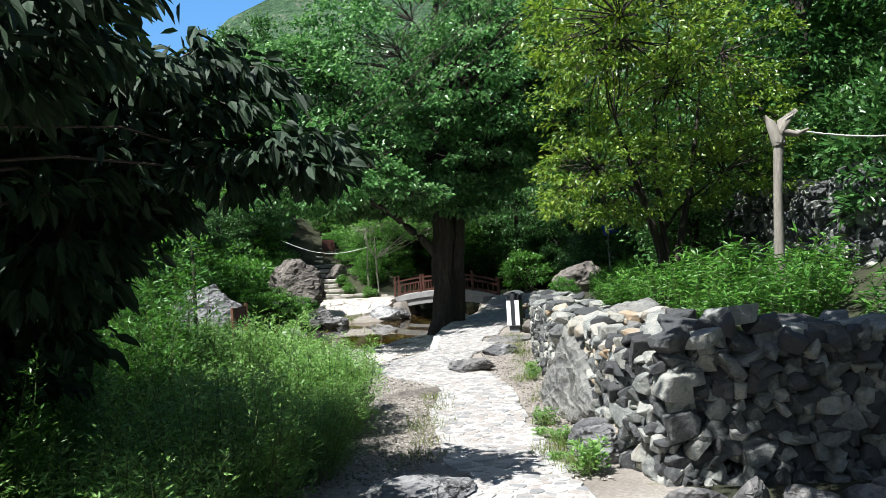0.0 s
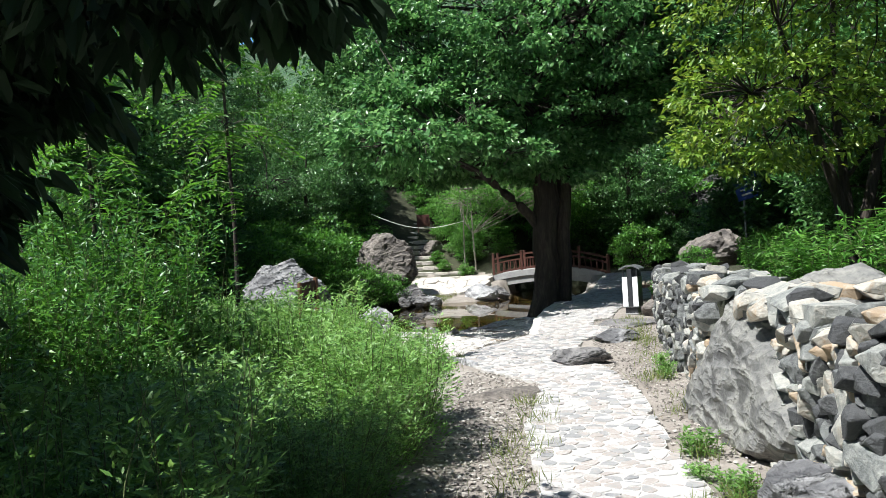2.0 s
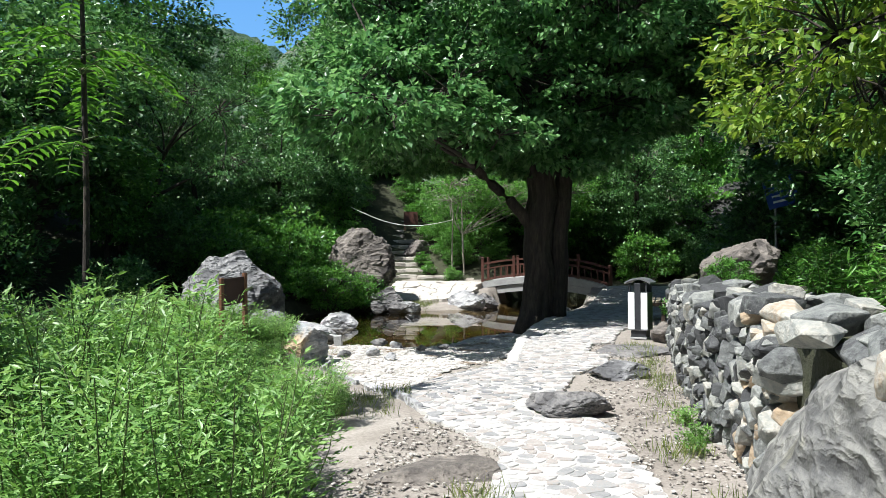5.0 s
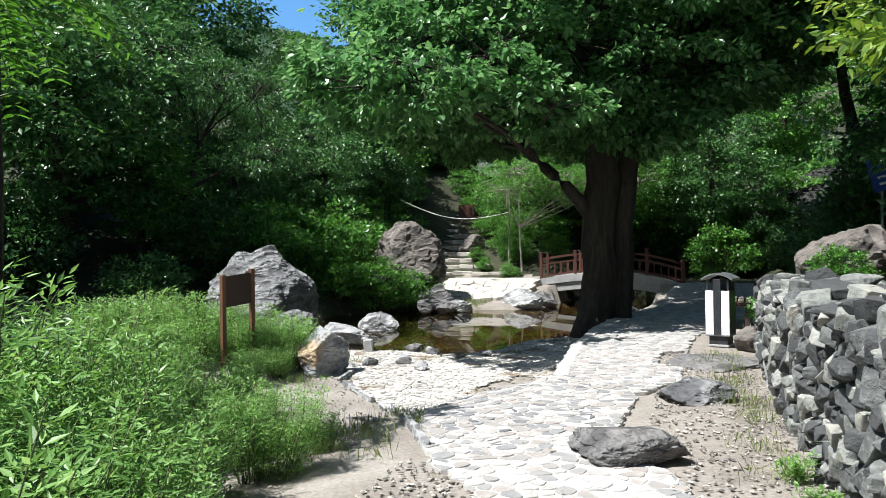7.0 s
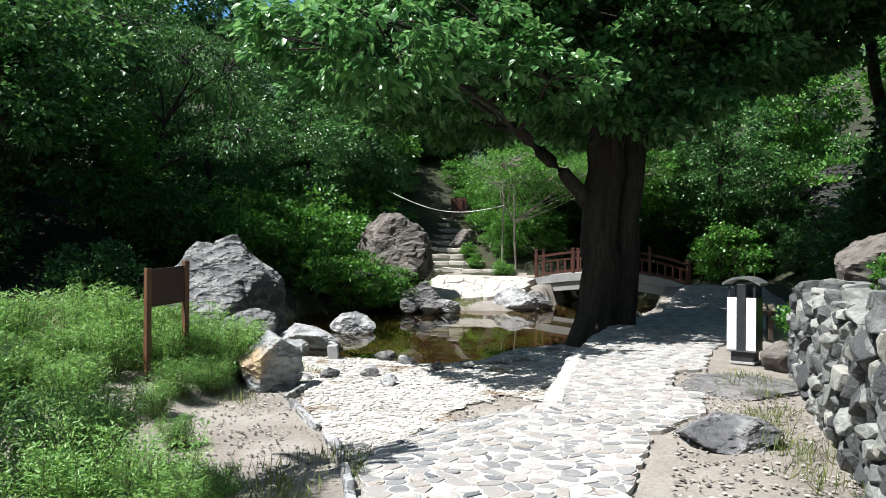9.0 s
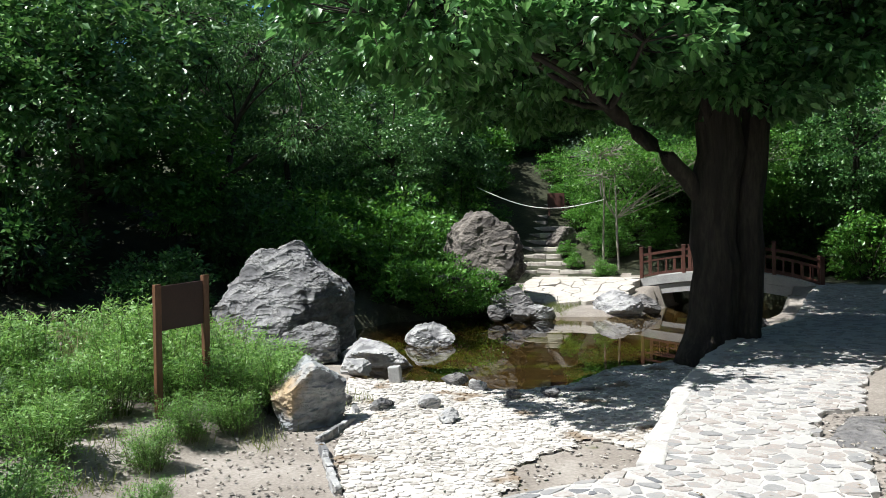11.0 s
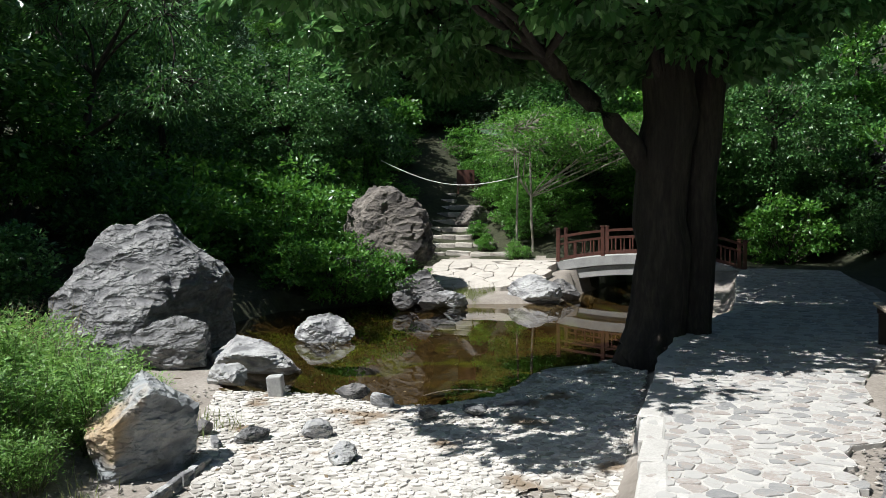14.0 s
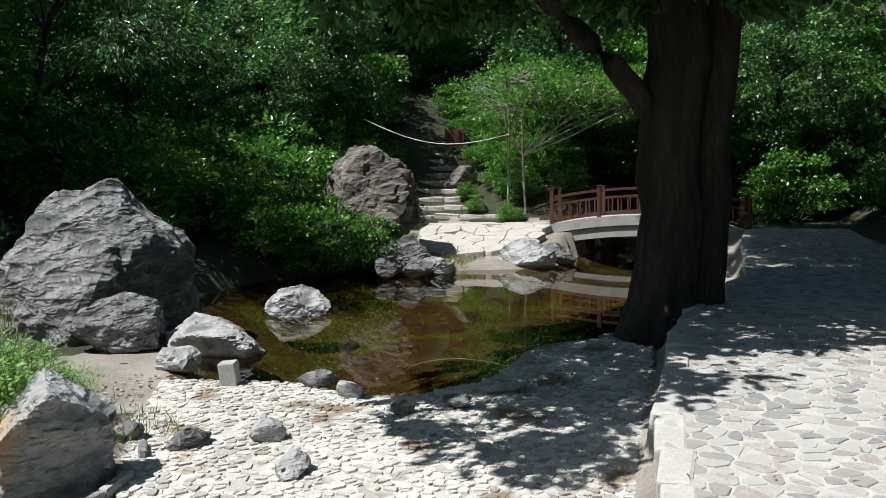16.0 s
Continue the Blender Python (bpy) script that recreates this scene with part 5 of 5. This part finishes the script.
# woods round about
def wood_tree(seed, h, r, label, leaf=LEAF_FAR, size=.19, n=130, per=70, low=.36):
    rnd = random.Random(seed)
    return tree("tree", label, None, [([(0, 0, -.2), (.05, 0, h * .25), (rnd.uniform(-.2, .2), rnd.uniform(-.2, .2), h * .55), (rnd.uniform(-.4, .4), rnd.uniform(-.4, .4), h * .92)], [h * .022, h * .018, h * .013, .02])],
                [((rnd.uniform(-.3, .3), 0, h * .66), (r, r, h * .33), n, per, r * .17), ((rnd.uniform(-.5, .5) * r, rnd.uniform(-.5, .5) * r, h * low), (r * .75, r * .75, h * .14), n // 3, per, r * .15)],
                (leaf, size, size * .55, .4), seed, full=False, group="surrounding woods", twig=False)


woods = [wood_tree(400, 7.5, 2.5, "dark green tree in the surrounding woods"), wood_tree(401, 9.0, 2.8, "dark green tree in the surrounding woods"), wood_tree(402, 6.5, 2.3, "leafy green tree in the surrounding woods", LEAF_SHRUB, .17), wood_tree(403, 8.0, 2.6, "leafy tree in the surrounding woods", LEAF_FAR, .16, 160, 80, .30)]
rw = random.Random(9)
# Trees at (5.8, 20.2), (6.4, 23.2), (-9.9, 33.4) are added to cast shade.
spots = [(-9.4, 43.6, .9), (-15.5, 14.0, .8), (-17.5, 18.0, .9), (-16.5, 22.5, 1.0), (-15.5, 27.0, 1.0), (-17.5, 32, 1.1), (-14.0, 32.5, .72), (-11.0, 34.5, .75), (-13.2, 21.6, 1.0), (-3.4, 35.2, .8), (-.6, 35.4, .85), (2.4, 34.6, .8), (6.4, 23.2, .85), (8.2, 22.0, 1.0), (-14.0, 38, .75), (-17.5, 38, .75), (-10.6, 41, 1.0), (-12, 44, 1.3), (-18, 44, .7), (-5.2, 42, 1.0), (-2.6, 39.6, .9), (-20.5, 26, 1.2), (-21.5, 34, 1.2), (-20.5, 18.5, 1.1),
         (-.4, 41, 1.0), (2.4, 41, 1.1), (5.6, 40, 1.1), (-7.0, 47, 1.2), (-1.5, 48, 1.3), (4, 50, 1.3), (9.5, 38, 1.1), (11, 25, 1.0), (8.4, 20, .9), (7.6, 15.5, .8), (10.5, 17, .95), (9.2, 12.0, .8), (12.5, 13, 1), (8.6, 8.5, .7), (11.5, 8, .9), (13, 30, 1.2), (14, 21, 1.2),
         (-15.5, 9.0, .8), (-13.5, 4.5, .7), (-9.2, 2.0, .6), (-9.5, -1.5, .8), (-6.5, -4.5, .9), (-2, -7.5, 1.0), (3.5, -6.5, 1.0), (7.5, -3, .9), (9.5, 2.5, .9), (13, 3, 1.0), (5.0, 14.5, .6), (6.2, 19.0, .7), (-11.6, 27.2, .62), (-12.4, 23.4, .6), (-10.2, 30.6, .7), (-9.9, 33.4, .65), (5.8, 20.2, .6)]
scatter(woods, spots, 6, (.9, 1.15))
under = [shrub("big shadowy shrub under the trees", 320 + k, (1.5, 1.5, 1.6), 120, 60, (LEAF_FAR, .15, .08), "shrub", "undergrowth") for k in range(3)]
scatter(under, [(-9.1, 41.6, .9), (-10.2, 43.2, 1.2), (-10.8, 21.4, .6), (-11.0, 24.6, .7), (-10.2, 27.6, .7), (-13.2, 20.0, .8), (-13.2, 26.0, .8), (-11.8, 29.4, .8), (-10.4, 32.4, .8), (-13.5, 30.5), (-12.6, 34.5), (-11.6, 36.4), (-10.6, 40.5), (-14.8, 36), (-8.6, 44), (-12.6, 15.2, .7), (-13.8, 17.6, .8), (-11.8, 12.2, .6), (-15.4, 20.4), (-16.4, 25), (-16, 30),
                (-2.6, 36.8), (-1.2, 39), (1.0, 37.5), (3.0, 38.5), (5.2, 38.2), (7.4, 37), (2.2, 43), (-3.4, 43.5), (6.4, 43), (-5.8, 44.5), (9.6, 34), (8.4, 31.2), (8.0, 24.5), (9.0, 27.0), (6.2, 21.6), (7.4, 18.4), (5.8, 17.2), (7.6, 13.2), (9.2, 15), (7.4, 10.5), (9.4, 10.0), (10.6, 21), (11, 28), (5.2, 24.2), (6.0, 25.6), (4.2, 35.4, .8), (5.0, 30.4, .6), (5.9, 28.3, .7), (4.4, 32.2, .5)], 12, (.85, 1.25))
tree("sapling", "young tree with pale thin stems by the steps", pose(-4.05, 32.4, gz(-4.05, 32.4) - .05), [([(-.35, 0, 0), (-.33, 0, 1.4), (-.3, .1, 2.8)], [.035, .03, .015]), ([(.1, 0, 0), (.05, 0, 1.5), (0, .1, 3.2)], [.04, .035, .015])],
     [((-.1, 0, 3.1), (1.6, 1.4, .95), 110, 60, .24), ((1.9, .2, 3.0), (1.7, 1.5, .8), 110, 60, .24), ((3.6, .4, 3.2), (1.4, 1.6, .8), 80, 60, .24)], (LEAF_SHRUB, .085, .045, .2), 131, PALEBARK, False)


for k in range(12):
    x = 2.0 + .36 * k
    rock("rock", "rough fallen stone at the wall's foot", x, 4.35 + rw.uniform(-.25, .1), .30, (rw.uniform(.12, .26), rw.uniform(.12, .22), rw.uniform(.10, .2)), 150 + k, DARKROCK, rw.uniform(0, 90), 3, group="stones at the wall's foot")


# ---- grass, dry stalks, fallen leaves, gravel ----
def blades(name, spots, per, length, width, material, label, seed, spread=.10):
    rng = np.random.RandomState(seed)
    c = np.repeat(np.array(spots), per, axis=0)
    p = c[:, :2] + rng.normal(size=(len(c), 2)) * spread
    z = ground(p[:, 0], p[:, 1])
    way = rng.normal(size=(len(c), 3)) * .38 + np.array([0, 0, 1])
    k = rng.uniform(.5, 1.3, len(c))
    ob = part(name, leaf_mesh(name, np.column_stack([p, z - .01]), way, rng.normal(size=(len(c), 3)), length * k, width * k, False), material)
    return tagged(ob, label, "grass", kind="stuff")


tufts = [(1.28 + rp.uniform(-.14, .14), rp.uniform(5.0, 16.6)) for k in range(46)] + [(-.02 + rp.uniform(-.15, .12), rp.uniform(5.6, 9.4)) for k in range(16)] + [(rp.uniform(-3.6, -1.2), rp.uniform(11.4, 13.2)) for k in range(26)] + [(rp.uniform(-6.5, -3.6), rp.uniform(13.6, 17.6)) for k in range(50)] + [(rp.uniform(-5.6, -4.2), rp.uniform(27.4, 28.6)) for k in range(40)]
blades("grass", tufts, 40, .13, .006, GRASS, "thin tufts of grass at the path's edges", 21)
blades("dry_grass", [(rp.uniform(-8.8, -6.6), rp.uniform(16.2, 18.8)) for k in range(40)], 26, .75, .010, DRYGRASS, "tall dry grass stalks", 22, .2)
lp = np.array([(rp.uniform(-1.1, 1.5), rp.uniform(5, 17)) if rp.random() < .45 else (rp.uniform(-5, -.6), rp.uniform(15.2, 19)) for k in range(260)])
rl = np.random.RandomState(3)
lz = np.array([max(pave_z(*p) if in_poly(p[0], p[1], PATH_EDGE) else 0, gz(*p)) for p in lp]) + .022
tagged(part("fallen_leaves", leaf_mesh("fallen_leaves", np.column_stack([lp, lz]), rl.normal(size=(260, 3)) * [1, 1, .12], rl.normal(size=(260, 3)) * .3 + [0, 0, 1], rl.uniform(.02, .05, 260), rl.uniform(.01, .025, 260), False), LITTER), "scattered fallen leaves on path and shore", "leaves", kind="stuff")


# ---- pieces of the setting ----
BEACH_EDGE = [(-1.5, 12.9), (-2.0, 13.9), (-3.0, 15.2), (-3.45, 16.2), (-4.2, 17.3), (-4.75, 18.4), (-3.5, 18.6), (-2.9, 18.35), (-2.4, 18.45), (-2.0, 18.9), (-1.75, 20.2), (-1.1, 21.0), (-.62, 20.6), (-.62, 15.0), (-1.4, 14.7)]
beach_cells = cells(BEACH_EDGE, .085, .058, 12)
beach_cells = [q for q in beach_cells if math.hypot((q[0][0] + 1.0) / .5, (q[0][1] - 15.55) / .85) + .35 * noise.noise(Vector((q[0][0] * 3, q[0][1] * 3, 0))) > 1]
sheet = bmesh.new()
for c, cell in beach_cells:
    sheet.faces.new([sheet.verts.new((p[0], p[1], gz(*p) - .008)) for p in cell])
shore = setting("shore", sheet, BEACH, "pale trodden gravel shore of the pond", "shore")
rest = bmesh.new()
rb = random.Random(31)
single = 0
for c, cell in sorted(beach_cells, key=lambda q: math.hypot(q[0][0] + 2.2, q[0][1] - 16.8)):
    if rb.random() < .9:
        bm = bmesh.new() if single < 300 else rest
        stone_slab(bm, c, cell, lambda x, y: gz(x, y) - .008, rb.uniform(.006, .016), rb.uniform(.003, .015), .02, rb)
        if single < 300:
            single += 1
            part("shore_stone", bm, BEACH, shore)
tagged(part("shore_shingle", rest, BEACH, shore), kind="stuff")
tagged(part("gravel", fast_mesh("gravel", *(lambda d, f, q: ((q[:, None, :3] + d[None] * q[:, None, 3:6]).reshape(-1, 3), (np.arange(len(q))[:, None, None] * len(d) + f[None]).reshape(-1, 3)))(
    np.array([(1, 0, 0), (-1, 0, 0), (0, 1, 0), (0, -1, 0), (0, 0, 1), (0, 0, -1)], float), np.array([(0, 2, 4), (2, 1, 4), (1, 3, 4), (3, 0, 4), (2, 0, 5), (1, 2, 5), (3, 1, 5), (0, 3, 5)]),
    np.array([(x, y, gz(x, y) - .015, *rl.uniform(.005, .026, 2), rl.uniform(.004, .013)) for x, y in [(rp.uniform(.5, 1.6), rp.uniform(5, 17)) if k % 3 == 0 else ((rp.uniform(-1.1, .1), rp.uniform(5, 11.5)) if k % 3 == 1 else (rp.uniform(-5.2, -.7), rp.uniform(12.5, 18.6))) for k in range(9000)]]))), GRIT), "loose gravel on the trodden soil", "gravel", kind="stuff")

edging = [(-1.0, 11.75), (-1.5, 12.8), (-2.05, 13.9), (-3.05, 15.2), (-3.35, 15.6), (-3.5, 16.5), (-3.85, 17.0)]
s = 0.0
re_ = random.Random(41)
while s < line_length(edging) - .2:
    w = re_.uniform(.12, .3)
    p, d = along(edging, s + w / 2)
    if re_.random() < .8:
        part("edging_stone", box_bm(w - .02, .055, .09, pose(p.x, p.y, gz(p.x, p.y), re_.uniform(-4, 4), re_.uniform(-4, 4), math.degrees(math.atan2(d.y, d.x)) + re_.uniform(-6, 6)), .012), PALEROCK, shore)
    s += w
rk = random.Random(17)
order = sorted(flag_cells, key=lambda q: abs(q[0][1] - 13.5))
rest = bmesh.new()
for k, (c, cell) in enumerate(order):
    if k < 300:
        bm = bmesh.new()
        stone_slab(bm, c, cell, pave_z, rk.uniform(.006, .016), rk.uniform(.002, .009), .02, rk)
        if len(bm.faces):
            part("flagstone", bm, FLAG, pavement)
        else:
            bm.free()
    else:
        stone_slab(rest, c, cell, pave_z, rk.uniform(.006, .016), rk.uniform(.002, .009), .02, rk)
tagged(part("flagstones", rest, FLAG, pavement), kind="stuff")

edge_line = [(-.50, 14.9), (-.55, 16.2), (-.58, 17.4), (-.46, 19.7), (-.16, 21.7), (.54, 23.5), (.97, 28.6), (1.2, 30.0)]
s = 0.0
rk = random.Random(19)
while s < line_length(edge_line) - .3:
    w = rk.uniform(.3, .75)
    p, d = along(edge_line, s + w / 2)
    top = float(path_z(p.y)) + rk.uniform(.004, .016)
    bm = box_bm(w - .012, .17, .32, None, .02)
    for v in bm.verts:
        v.co += Vector((noise.noise(v.co * 3 + Vector((s, 0, 0))), noise.noise(v.co * 3 + Vector((0, s, 7))), .25 * noise.noise(v.co * 5 + Vector((s, s, 0))))) * .045
    part("edge_stone", bm, MORTAR, pavement, at=pose(p.x + .05, p.y, top - .16, rk.uniform(-2, 2), rk.uniform(-1.5, 1.5), math.degrees(math.atan2(d.y, d.x)) + rk.uniform(-3, 3)))
    s += w

wall_top = lambda s: float(np.interp(s, [0, 4.2, 5, 8, 11, 14, 16.5], [1.42, 1.38, 1.32, 1.26, 1.22, 1.2, 1.1])) + .05 * math.sin(s * 2.1) + .03 * math.sin(s * 5.3)
dry_wall("wall_east", WALL_LINE, lambda x, y: float(path_z(y)) - .02, wall_top, "dry wall of broken grey and tan stones", 3, .84, 300, [(1.7, 8.2, .6, 1.25, 1.2)])
dry_wall("wall_terrace", [(10.5, 9.8), (8.0, 10.0), (6.3, 10.4), (6.0, 13.5), (6.0, 16.5)], lambda x, y: gz(x - .3, y - .3) - .3, lambda s: 3.0 + .08 * math.sin(s * 3), "upper terrace wall of rough stones", 6, 1.05, 120)
